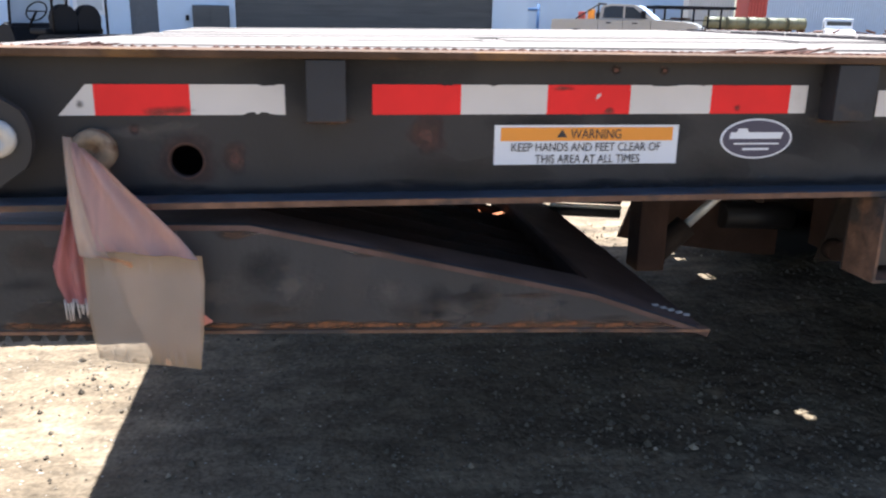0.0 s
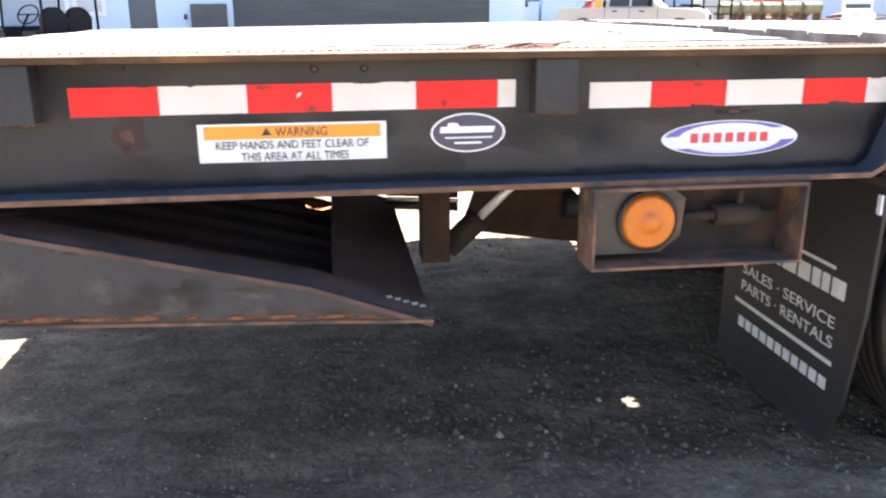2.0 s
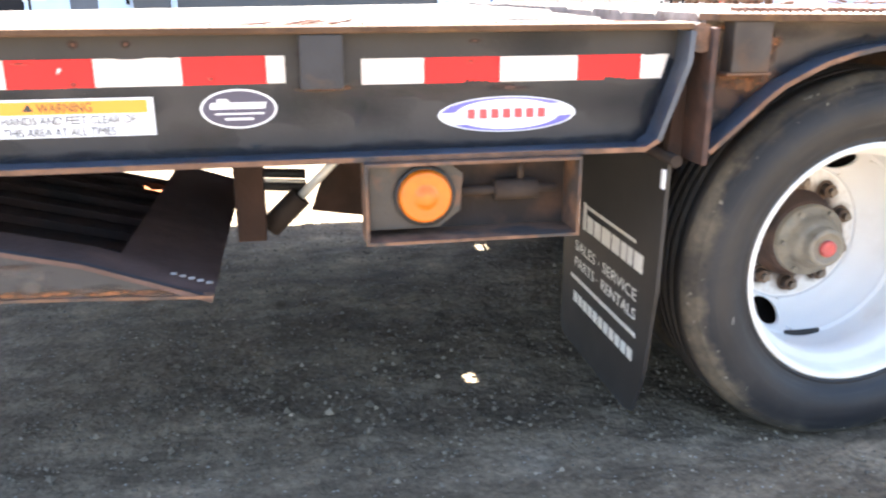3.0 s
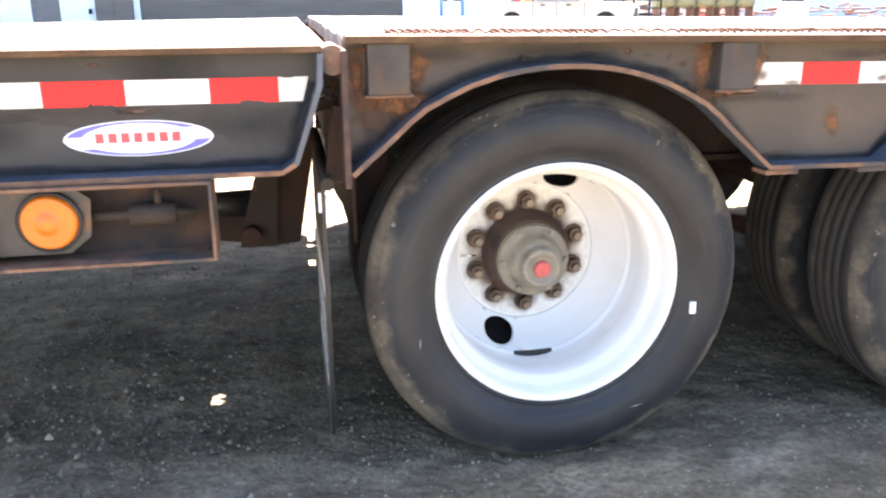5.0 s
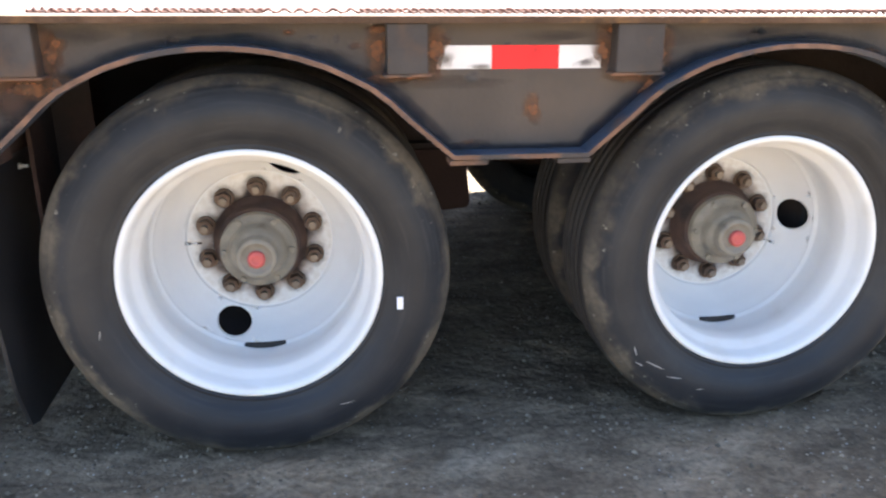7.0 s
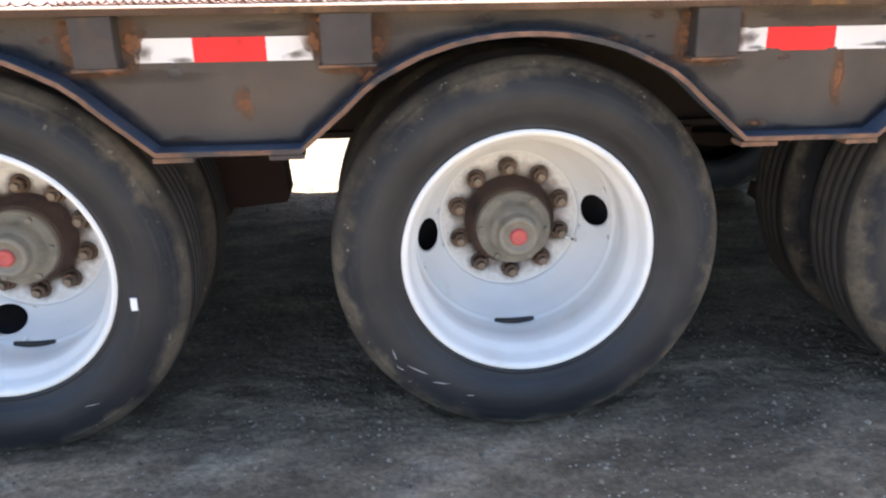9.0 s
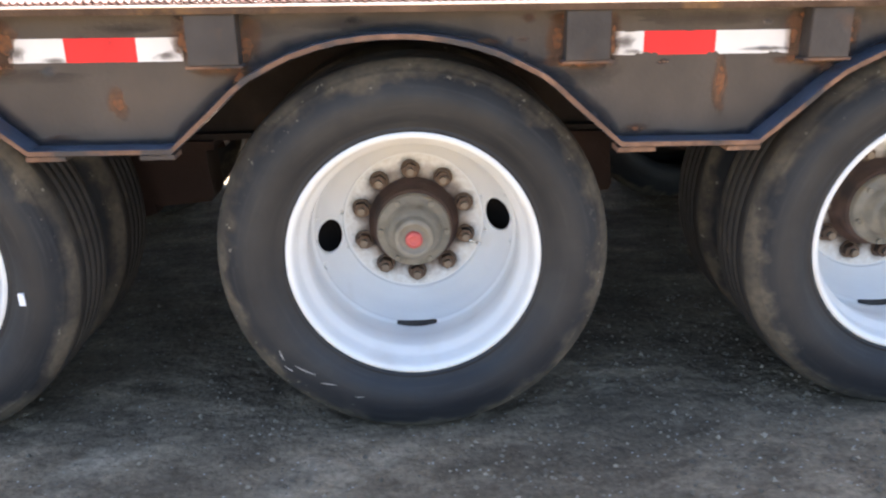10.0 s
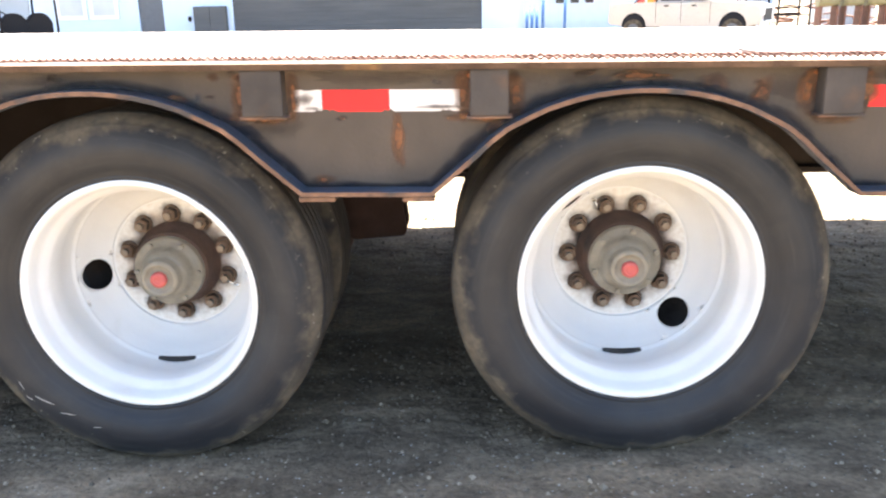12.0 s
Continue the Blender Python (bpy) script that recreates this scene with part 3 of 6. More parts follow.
def make_ground():
    xs = sorted(set([-400, -150, -60, -30, -18, -12, -8, -6] + [round(-4.5 + 0.021 * i, 3) for i in range(440)] + [6, 8, 12, 18, 30, 60, 150, 400]))
    ys = sorted(set([-400, -120, -40, -15, -6, -3] + [round(-1.6 + 0.1 * i, 3) for i in range(10)] + [round(-0.58 + 0.021 * i, 3) for i in range(120)] + [round(2.0 + 0.1 * i, 3) for i in range(20)] + [4.5, 6, 8, 10, 12, 14, 16, 18, 20, 22, 24, 26, 28, 33, 35, 37, 39, 41, 43, 45, 47, 60, 80, 160, 400]))
    verts = [(x, y, ground_z(x, y)) for y in ys for x in xs]
    k = len(xs)
    faces = [(j * k + i, j * k + i + 1, (j + 1) * k + i + 1, (j + 1) * k + i) for j in range(len(ys) - 1) for i in range(k - 1)]
    me = bpy.data.meshes.new("ground")
    me.from_pydata(verts, [], faces)
    me.polygons.foreach_set("use_smooth", [True] * len(faces))
    me.materials.append(M["ground"])
    tagged(new("ground", me), "packed grey gravel yard with wheel-worn dirt", "ground", kind="structure")
    rng = random.Random(4)
    verts, faces = [], []
    ico = ((0, 0, 1), (0.9, 0, 0.1), (0.1, 0.9, 0), (-0.8, 0.2, 0.1), (-0.1, -0.9, -0.1), (0, 0, -0.7))
    tri = ((0, 1, 2), (0, 2, 3), (0, 3, 4), (0, 4, 1), (5, 2, 1), (5, 3, 2), (5, 4, 3), (5, 1, 4))
    for n in range(46000):
        x, y = rng.uniform(-4.4, 4.8), -0.75 + 3.5 * rng.random() ** 1.4
        patch = noise.noise((x * 1.1, y * 1.1, 7)) + 0.6 * noise.noise((x * 3.7, y * 3.7, 2)) + 0.25 * rng.random()
        clump = max(0.0, 1 - abs(x + 1.2) / 0.7) * max(0.0, 1 - abs(y - 0.35) / 0.7)
        if n > 44800:
            s = rng.uniform(0.005, 0.010) if n % 6 else rng.uniform(0.009, 0.014)
        elif n > 36000:
            if patch < 0.22:
                continue
            s = rng.uniform(0.0034, 0.0085)
        elif patch < -0.1:
            continue
        else:
            s = 0.0016 + (0.0095 + 0.008 * clump) * rng.random() ** (6 - 3 * clump)
            if n > 22000:
                s = rng.uniform(0.0026, 0.0058)
        a = rng.uniform(0, 6.28)
        ca, sa = math.cos(a), math.sin(a)
        base = len(verts)
        for vx, vy, vz in ico:
            vx, vy, vz = vx * rng.uniform(0.7, 1.3), vy * rng.uniform(0.7, 1.3), vz * rng.uniform(0.6, 1.0)
            verts.append((x + s * (vx * ca - vy * sa), y + s * (vx * sa + vy * ca), ground_z(x, y) + s * (vz + 0.25)))
        faces.extend(tuple(base + i for i in t) for t in tri)
    me = bpy.data.meshes.new("gravel")
    me.from_pydata(verts, [], faces)
    me.materials.append(M["stone"])
    tagged(new("gravel", me), "loose pale and dark gravel chips strewn on dirt", "gravel", kind="stuff")


make_ground()

# ---- trailer ----
trailer = thing("flatbed_trailer", "black three-axle drop-deck equipment trailer with worn rusty paint", "trailer")
TOP_T, TOP_A = 1.012, 1.018      # underside of the edge strips: tail, axle frame
Y_FAR = 2.56
TAIL_X0 = -2.745
PIVOT_A = 0.6                    # the axle frame dips slightly towards its front


def dip(z, x):
    return z - 0.0108 * (x - PIVOT_A)


# tail side beam
TAIL_LINE = [(TAIL_X0, 0.784), (-0.625, 0.784), (-0.60, 0.80), (-0.565, 0.90), (-0.548, 0.95), (-0.545, 1.010)]
HALF_ARCH = [(0.03, 0.9745), (0.065, 0.972), (0.11, 0.966), (0.158, 0.9555), (0.216, 0.937), (0.257, 0.918), (0.308, 0.892), (0.343, 0.865), (0.385, 0.826), (0.4755, 0.747)]
ARCH = [(-0.024 - x, z) for x, z in HALF_ARCH[::-1]] + [(-0.024, 0.975)] + [(-0.024 + x, z) for x, z in HALF_ARCH]
HUBS = [0.0, 1.243, 2.486]
HUB_Z = [0.456, 0.449, 0.466]
A_LINE = [(HUBS[0] + x, z) for x, z in ARCH] + [(HUBS[1] + x, z) for x, z in ARCH] + [(HUBS[2] + x, z) for x, z in ARCH] + [(3.6, 0.747), (3.9, 0.70), (6.0, 0.70)]
A_LINE = [(x, dip(z, x)) for x, z in A_LINE]
A_LINE[0] = (-0.487, A_LINE[0][1] + 0.011)


def navy_band(line, y):
    """Navy shade painted along a beam's lower contour, thinning out raggedly upwards."""
    bm = bmesh.new()
    uv = bm.loops.layers.uv.new("UVMap")
    pts = []
    for a, b in zip(line, line[1:]):
        d = math.hypot(b[0] - a[0], b[1] - a[1])
        k = max(1, int(d / 0.03))
        pts += [(a[0] + (b[0] - a[0]) * i / k, a[1] + (b[1] - a[1]) * i / k) for i in range(k)]
    pts.append(line[-1])
    rows = []
    for i, (x, z) in enumerate(pts):
        a, b = pts[max(0, i - 2)], pts[min(len(pts) - 1, i + 2)]
        d = Vector((b[0] - a[0], b[1] - a[1])).normalized()
        w = 0.019 + 0.012 * noise.noise((x * 5, z * 5, 4)) + 0.014 * abs(d.y)
        rows.append((bm.verts.new((x, y, z + 0.0005)), bm.verts.new((x - d.y * w, y, z + d.x * w))))
    for a, b in zip(rows, rows[1:]):
        f = bm.faces.new((a[0], b[0], b[1], a[1]))
        for lp, v in zip(f.loops, (0.0, 0.0, 1.0, 1.0)):
            lp[uv].uv = (0.5, v)
    return bm


def holed(bm, outer, inner, y0, y1):
    """A plate with a hole cut through it."""
    loops = []
    for y in (y0, y1):
        made = []
        for ring in (outer, inner):
            vs = [bm.verts.new((x, y, z)) for x, z in ring]
            made.append((vs, [bm.edges.new((vs[i], vs[(i + 1) % len(vs)])) for i in range(len(vs))]))
        bmesh.ops.triangle_fill(bm, edges=made[0][1] + made[1][1], use_beauty=True)
        loops.append([m[0] for m in made])
    for a, b in zip(*loops):
        for i in range(len(a)):
            j = (i + 1) % len(a)
            bm.faces.new((a[i], a[j], b[j], b[i]))


def side_beams(y, s):
    """The two side beams of one flank; s is 1 where the flanges point to -y."""
    y0, y1 = (y, y + 0.012) if s > 0 else (y - 0.012, y)
    f0, f1 = (y - 0.058, y) if s > 0 else (y, y + 0.058)
    bm = bmesh.new()
    holed(bm, TAIL_LINE + [(TAIL_X0, 1.010)], ellipse(-2.441, 0.842, 0.027, 0.027, 28), y0, y1)
    tb = part("tail_beam", bm, "steel", trailer, "charcoal painted steel side beam with scuffs")
    bm = bmesh.new()
    band(bm, TAIL_LINE, f0, f1, 0.011)
    part("flange", bm, "flange", tb, "black flange with sky blue put into its colour and a rusty lip")
    bm = bmesh.new()
    lip = f0 - 0.0016 if s > 0 else f1
    band(bm, [(x, z - 0.0005) for x, z in TAIL_LINE[:3]], lip, lip + 0.0016, 0.010)
    part("rusty_lip", bm, "rust_edge", tb)
    bm = bmesh.new()
    prism(bm, A_LINE + [(6.0, dip(1.016, 6.0)), (-0.487, dip(1.016, -0.487))], y0, y1)
    ab = part("axle_beam", bm, "steel_dusty", trailer, "charcoal steel side beam cut into wheel arches, rust streaked")
    bm = bmesh.new()
    band(bm, A_LINE, f0, f1, 0.011)
    part("arch_flange", bm, "flange", ab, "black flange tinted sky blue, bent round the wheel arches")
    bm = bmesh.new()
    band(bm, [(x, z - 0.0005) for x, z in A_LINE], lip, lip + 0.0016, 0.010)
    part("rusty_lip", bm, "rust_edge", ab)
    for line, beam in ((TAIL_LINE[:5], tb), (A_LINE, ab)):
        bm = navy_band(line, y0 - 0.0008 if s > 0 else y1 + 0.0008)
        part("clean_paint_band", bm, "navy_soft", beam, "dark navy shade painted beside the flange")
    bm = bmesh.new()
    box(bm, -0.500, -0.487, f0 - 0.004 if s > 0 else y0, f1 + (0.10 if s > 0 else 0.004), dip(0.728, -0.48), 1.016, 0.003)
    part("end_plate", bm, "rust_stain", ab, "rust-browned end plate")
    for h0, h1 in ((HUBS[0], HUBS[1]), (HUBS[1], HUBS[2])):
        for a, b in ((h0 + 0.442, h0 + 0.525), (h1 - 0.565, h1 - 0.492)):
            zc = dip(0.7355, (a + b) / 2)
            boxpart("wear_pad", (a, b, f0 + 0.004, f1, zc - 0.012, zc - 0.001), "rust_edge", ab, bevel=0.002)
    return tb, ab


near_tail, near_axle = side_beams(0.0, 1)
far_tail, far_axle = side_beams(Y_FAR, -1)

# deck edge strips
for y0, y1, low in ((-0.052, 0.028, 0.0), (Y_FAR - 0.028, Y_FAR + 0.052, 0.022)):
    bm = bmesh.new()
    box(bm, TAIL_X0, -0.535, y0, y1, TOP_T - low, TOP_T + 0.013 - low, 0.003)
    part("edge_strip", bm, "edge_strip", trailer, "worn yellowed steel deck edge")
    bm = bmesh.new()
    prism(bm, [(-0.488, dip(1.0165 - low, -0.488)), (6.0, dip(1.0165 - low, 6.0)), (6.0, dip(1.030 - low, 6.0)), (-0.488, dip(1.030 - low, -0.488))], y0, y1)
    part("edge_strip", bm, "edge_strip", trailer, "worn rust-spotted steel deck edge")


PATCH = iter(range(1000))


def web_low(x):
    """Lower contour of the axle frame's web."""
    return float(np.interp(x, [p[0] for p in A_LINE], [p[1] for p in A_LINE]))


def rust_patch(cx, cz, w, h, beam, seed, lift=0.0005, material="rust_soft", name="rust_patch"):
    """A ragged bloom of rust on the web."""
    r = random.Random(seed)
    lift += 0.00001 * (next(PATCH) % 60)
    bm = bmesh.new()
    k = 26
    ph = [r.uniform(0, 6.28) for _ in range(4)]
    ring = []
    for i in range(k):
        a = 2 * math.pi * i / k
        f = 1 + 0.22 * math.sin(2 * a + ph[0]) + 0.16 * math.sin(3 * a + ph[1]) + 0.10 * math.sin(5 * a + ph[2]) + r.uniform(-0.1, 0.1)
        ring.append((cx + 1.3 * w * f * math.cos(a), cz + 1.3 * h * f * math.sin(a)))
    if beam is near_axle:
        ring = [(max(-0.485, x), min(dip(1.013, x), max(z, web_low(x) + 0.003))) for x, z in ring]
    bm.faces.new([bm.verts.new((x, -lift, z)) for x, z in ring])
    return part(name, bm, material, beam)


def pocket(x0, x1, ztop, beam, height=0.10, ybase=0.0):
    """A stake pocket: a folded channel welded to the web, open at the top."""
    bm = bmesh.new()
    t = 0.007
    y = ybase - 0.046
    box(bm, x0 + 0.012, x1 - 0.012, y, y + t, ztop - height, ztop, 0.002)
    box(bm, x0 + 0.012, x0 + 0.012 + t, y + t, ybase - 0.001, ztop - height, ztop)
    box(bm, x1 - 0.012 - t, x1 - 0.012, y + t, ybase - 0.001, ztop - height, ztop)
    p = part("stake_pocket", bm, "bracket" if beam is near_tail else "bracket_dusty", beam, "grey stake pocket with rusted welds")
    if beam is near_axle:
        rng = random.Random(int(x0 * 1000))
        for cx, cz, w, h in ((x0 - 0.004, ztop - 0.045, 0.017, 0.062), (x1 + 0.004, ztop - 0.04, 0.019, 0.066), ((x0 + x1) / 2, ztop - height - 0.008, 0.060, 0.016), (x0 + 0.02, ztop - 0.012, 0.03, 0.012)):
            rust_patch(cx + rng.uniform(-0.003, 0.003), cz, w * rng.uniform(0.7, 1.15), h * rng.uniform(0.8, 1.1), beam, int(cx * 991), 0.0020)
        tray = bmesh.new()
        box(tray, x0 + 0.004, x1 - 0.004, y + 0.002, ybase - 0.001, ztop - height - 0.007, ztop - height - 0.001, 0.002)
        part("weld", tray, "rust_edge", p, "orange-rusted bottom weld")
    else:
        rust_patch((x0 + x1) / 2 + 0.01, ztop - height - 0.003, 0.045, 0.005, beam, int(x0 * 700), 0.0030)


for a, b in ((-2.254, -2.166), (-1.318, -1.215)):
    pocket(a, b, TOP_T - 0.001, near_tail)
for a, b in ((-0.458, -0.350), (0.303, 0.410), (0.788, 0.914), (1.559, 1.674), (2.064, 2.172), (2.826, 2.936), (3.6, 3.7)):
    pocket(a, b, dip(TOP_A - 0.003, a), near_axle)


# ---- reflective tape ----
def tape(x0, widths, z0, z1, first, beam, slope=0.0, slant=(0.0, 0.0), chip=0):
    """A strip of alternating blocks; each block is a thin decal with slightly ragged edges."""
    rng = random.Random(int(x0 * 977) + chip)
    x, red = x0, first
    for i, w in enumerate(widths):
        bm = bmesh.new()
        top, bot = [], []
        k = 36
        for j in range(k + 1):
            u = x + w * j / k
            dz = slope * (u - x0)
            nib_b = rng.uniform(0.001, 0.0065) if noise.noise((u * 14, 3.1 + chip, 0)) > 0.26 else 0.0004 * rng.random()
            nib_t = rng.uniform(0.001, 0.003) if noise.noise((u * 22, 7.7 + chip, 0)) > 0.42 else 0.0003 * rng.random()
            sl = slant[0] * (1 - (j / k)) if i == 0 else 0.0
            sr = slant[1] * (j / k) if i == len(widths) - 1 else 0.0
            top.append((u + sl + sr, z1 + dz - nib_t))
            bot.append((u, z0 + dz + nib_b))
        prism(bm, bot + top[::-1], -0.0016, -0.0003)
        part("tape_block", bm, "tape_red" if red else "tape_white", beam, "red reflective tape" if red else "scuffed white reflective tape")
        x, red = x + w, not red


tape(-2.634, [0.056, 0.149, 0.152], 0.917, 0.967, False, near_tail, 0.003, slant=(0.045, 0.0))
tape(-2.132, [0.152, 0.153, 0.152, 0.153, 0.154, 0.034], 0.918, 0.969, True, near_tail, 0.003, chip=1)
tape(-1.190, [0.121, 0.153, 0.159, 0.135, 0.046], 0.914, 0.963, False, near_tail, 0.0, slant=(0.0, 0.014), chip=2)
tape(0.422, [0.117, 0.147, 0.094], 0.922, 0.971, False, near_axle, -0.0108, chip=3)
tape(1.676, [0.066, 0.153, 0.158], 0.909, 0.958, False, near_axle, -0.0108, chip=4)
tape(2.955, [0.15, 0.152], 0.90, 0.948, True, near_axle, -0.0108, chip=5)

# chips and smears on the tape
bm = bmesh.new()
prism(bm, [(-1.739, 0.944), (-1.731, 0.950), (-1.730, 0.956), (-1.737, 0.953)], -0.0021, -0.0017)
part("tape_chip", bm, "tape_white", near_tail, "bare chip in the red tape")
for i, (x, z, w, h) in enumerate(((-1.800, 0.964, 0.016, 0.004), (-1.712, 0.924, 0.010, 0.004), (-1.470, 0.930, 0.006, 0.004), (-2.47, 0.925, 0.035, 0.007), (-2.60, 0.935, 0.006, 0.005),
                                  (0.44, 0.944, 0.020, 0.012), (0.52, 0.926, 0.030, 0.005), (0.75, 0.93, 0.022, 0.008), (1.70, 0.935, 0.018, 0.014), (1.72, 0.915, 0.022, 0.005), (2.01, 0.915, 0.04, 0.005), (-0.98, 0.955, 0.014, 0.004))):
    rust_patch(x, z, w, h, near_tail if x < 0 else near_axle, 700 + i, 0.0019, material="tape_grime", name="tape_smear")


# ---- decals ----
def plate(name, outline, material, beam, depth, label=""):
    bm = bmesh.new()
    prism(bm, outline, -0.0006 - depth, -0.0002)
    return part(name, bm, material, beam, label)


def rect(x0, x1, z0, z1):
    return [(x0, z0), (x1, z0), (x1, z1), (x0, z1)]


warn = plate("warning_sign", rect(-1.919, -1.578, 0.830, 0.900), "sign_white", near_tail, 0.0008, "white warning decal with an orange band")
plate("orange_band", rect(-1.908, -1.589, 0.872, 0.896), "sign_orange", warn, 0.0014)
for s, x, z, w, h in (("WARNING", -1.734, 0.8843, 0.094, 0.0165), ("KEEP HANDS AND FEET CLEAR OF", -1.7495, 0.8612, 0.277, 0.0150), ("THIS AREA AT ALL TIMES", -1.7465, 0.8400, 0.195, 0.0150)):
    lettering(s, w, h, "ink", warn, pose(x, -0.0026, z))
plate("alert_triangle", [(-1.806, 0.8785), (-1.787, 0.8785), (-1.7965, 0.8925)], "ink", warn, 0.0020)

oval = plate("dealer_decal", ellipse(-1.424, 0.874, 0.071, 0.037), "sign_white", near_tail, 0.0008, "dark oval dealer decal with a white rim")
plate("field", ellipse(-1.424, 0.874, 0.067, 0.0338), "decal_navy", oval, 0.0013)
plate("logo_bar", [(-1.478, 0.874), (-1.376, 0.874), (-1.372, 0.886), (-1.44, 0.886), (-1.445, 0.893), (-1.462, 0.893), (-1.464, 0.886), (-1.476, 0.886)], "sign_white", oval, 0.0017)
plate("small_bar", rect(-1.468, -1.378, 0.8635, 0.8665), "sign_white", oval, 0.0017)
plate("small_bar", rect(-1.45, -1.398, 0.8530, 0.8570), "sign_white", oval, 0.0017)

maker = plate("maker_decal", ellipse(-0.899, 0.850, 0.142, 0.0355), "sign_white", near_tail, 0.0008, "white oval maker decal ringed in blue with a red word mark")
for a0, a1 in ((0.62, 3.02), (3.76, 6.16)):
    plate("blue_ring", ellipse(-0.899, 0.850, 0.137, 0.0335, 30, a0, a1) + ellipse(-0.899, 0.850, 0.108, 0.0300, 30, a0 + 0.05, a1 - 0.05)[::-1], "decal_blue", maker, 0.0013)
for i in range(7):
    xa = -0.982 + 0.0242 * i
    plate("word_mark_bar", rect(xa, xa + 0.016, 0.842, 0.861), "decal_red", maker, 0.0014)

rust_patch(-0.405, 0.897, 0.050, 0.022, near_axle, 61, 0.0020)
rust_patch(-0.350, 0.905, 0.024, 0.030, near_axle, 62, 0.0021)
rust_patch(-0.335, 0.985, 0.018, 0.016, near_axle, 63, 0.0020)
rust_patch(-0.430, 0.860, 0.030, 0.040, near_axle, 64, 0.0022, material="rust_faint")
for k, (cx, cz) in enumerate(((-0.36, 0.845), (-0.30, 0.880), (1.40, 0.93), (2.27, 0.90), (0.90, 0.87), (2.15, 0.86), (1.10, 0.925))):
    rust_patch(cx, cz, 0.030, 0.014, near_axle, 70 + k, 0.0018, material="rust_faint" if k % 2 and k != 11 else "rust_soft")
# stains and rust on the webs
for cx, cz, w, h, k in ((-2.037, 0.883, 0.030, 0.026, 5), (-2.362, 0.847, 0.019, 0.020, 6), (-1.705, 0.996, 0.007, 0.008, 7), (-1.615, 0.996, 0.007, 0.008, 8), (-0.90, 0.902, 0.035, 0.006, 9)):
    rust_patch(cx, cz, w, h, near_tail, k, material="stain_soft")
for cx, cz, w, h, k in ((1.913, 0.842, 0.013, 0.062, 11), (0.63, 0.835, 0.016, 0.030, 12), (-0.42, 0.86, 0.035, 0.03, 13), (-0.28, 0.905, 0.03, 0.012, 14), (2.33, 0.985, 0.022, 0.008, 15),
                        (2.45, 0.975, 0.05, 0.012, 16), (2.62, 0.955, 0.028, 0.02, 17), (0.12, 0.995, 0.010, 0.007, 18), (1.50, 0.990, 0.016, 0.007, 19), (2.72, 0.93, 0.02, 0.03, 20), (0.50, 0.76, 0.03, 0.010, 21), (1.73, 0.75, 0.025, 0.010, 22)):
    rust_patch(cx, dip(cz, cx) if cx < 1 else cz, w, h, near_axle, k, material="rust_faint" if k % 2 and k != 11 else "rust_soft")
rust_patch(-2.51, 0.888, 0.045, 0.010, near_tail, 40, material="scuff_soft", name="scratch")
rust_patch(-2.46, 0.900, 0.028, 0.007, near_tail, 41, material="scuff_soft", name="scratch")
rng = random.Random(23)
for i in range(3, 13):
    bx = -2.65 + 0.165 * i
    rust_patch(bx, rng.uniform(0.80, 0.99), rng.uniform(0.06, 0.16), rng.uniform(0.02, 0.05), near_tail, 200 + i, 0.0003, material="cloud_brown" if i % 3 == 1 else "cloud_dark", name="grime")
for i in range(16):
    bx = -0.3 + 0.24 * i
    rust_patch(bx, dip(rng.uniform(0.84 if i % 5 in (2, 3) else 0.985, 1.0), bx), rng.uniform(0.06, 0.13), rng.uniform(0.012, 0.022), near_axle, 220 + i, 0.0003, material="cloud_brown" if i % 2 else "cloud_dark", name="grime")
rng = random.Random(21)
for i in range(46):
    bx = rng.uniform(-0.35, 3.3)
    rust_patch(bx, dip(rng.uniform(0.90, 1.0), bx), rng.uniform(0.004, 0.014), rng.uniform(0.003, 0.011), near_axle, 100 + i, material=("rust_faint", "scuff_soft", "rust_faint")[i % 3], name="speck")
for i in range(16):
    bx = rng.uniform(-2.7, -0.6)
    rust_patch(bx, rng.uniform(0.80, 1.0), rng.uniform(0.004, 0.016), rng.uniform(0.003, 0.008), near_tail, 160 + i, material=("stain_soft", "scuff_soft")[i % 2], name="speck")

# ---- deck boards ----
DECK_T, DECK_A = 1.008, 1.026
rng = random.Random(11)
nb = 12
bw = (Y_FAR - 0.06) / nb


def board(x0, x1, y, z, bend, filler=(), wide=0.035):
    bm = bmesh.new()
    xs = [x0, x1]
    zz = [z - 0.0108 * (x - PIVOT_A) if z > DECK_T + 0.01 else z + 0.024 * min(1.0, y / 1.0) * (x - TAIL_X0) / 2.2 for x in xs]
    rows = []
    g = 0.004
    for x, zt in zip(xs, zz):
        w = rng.uniform(0, 0.004)
        rows.append([bm.verts.new(c) for c in ((x, y + 0.0004, zt - 0.007), (x, y + g + 0.004, zt + w), (x, y + bw - g - 0.004, zt + w), (x, y + bw - 0.0004, zt - 0.007), (x, y + bw - 0.0004, zt - 0.038), (x, y + 0.0004, zt - 0.038))])
    for a, b in zip(rows, rows[1:]):
        for i in range(6):
            bm.faces.new((a[i], a[(i + 1) % 6], b[(i + 1) % 6], b[i]))
    bm.faces.new(rows[0][::-1])
    bm.faces.new(rows[-1])
    for ya, yb in filler:
        box(bm, x1, x1 + wide, ya, yb, zz[1] - 0.038, zz[1])
    part("deck_board", bm, "plank", trailer)


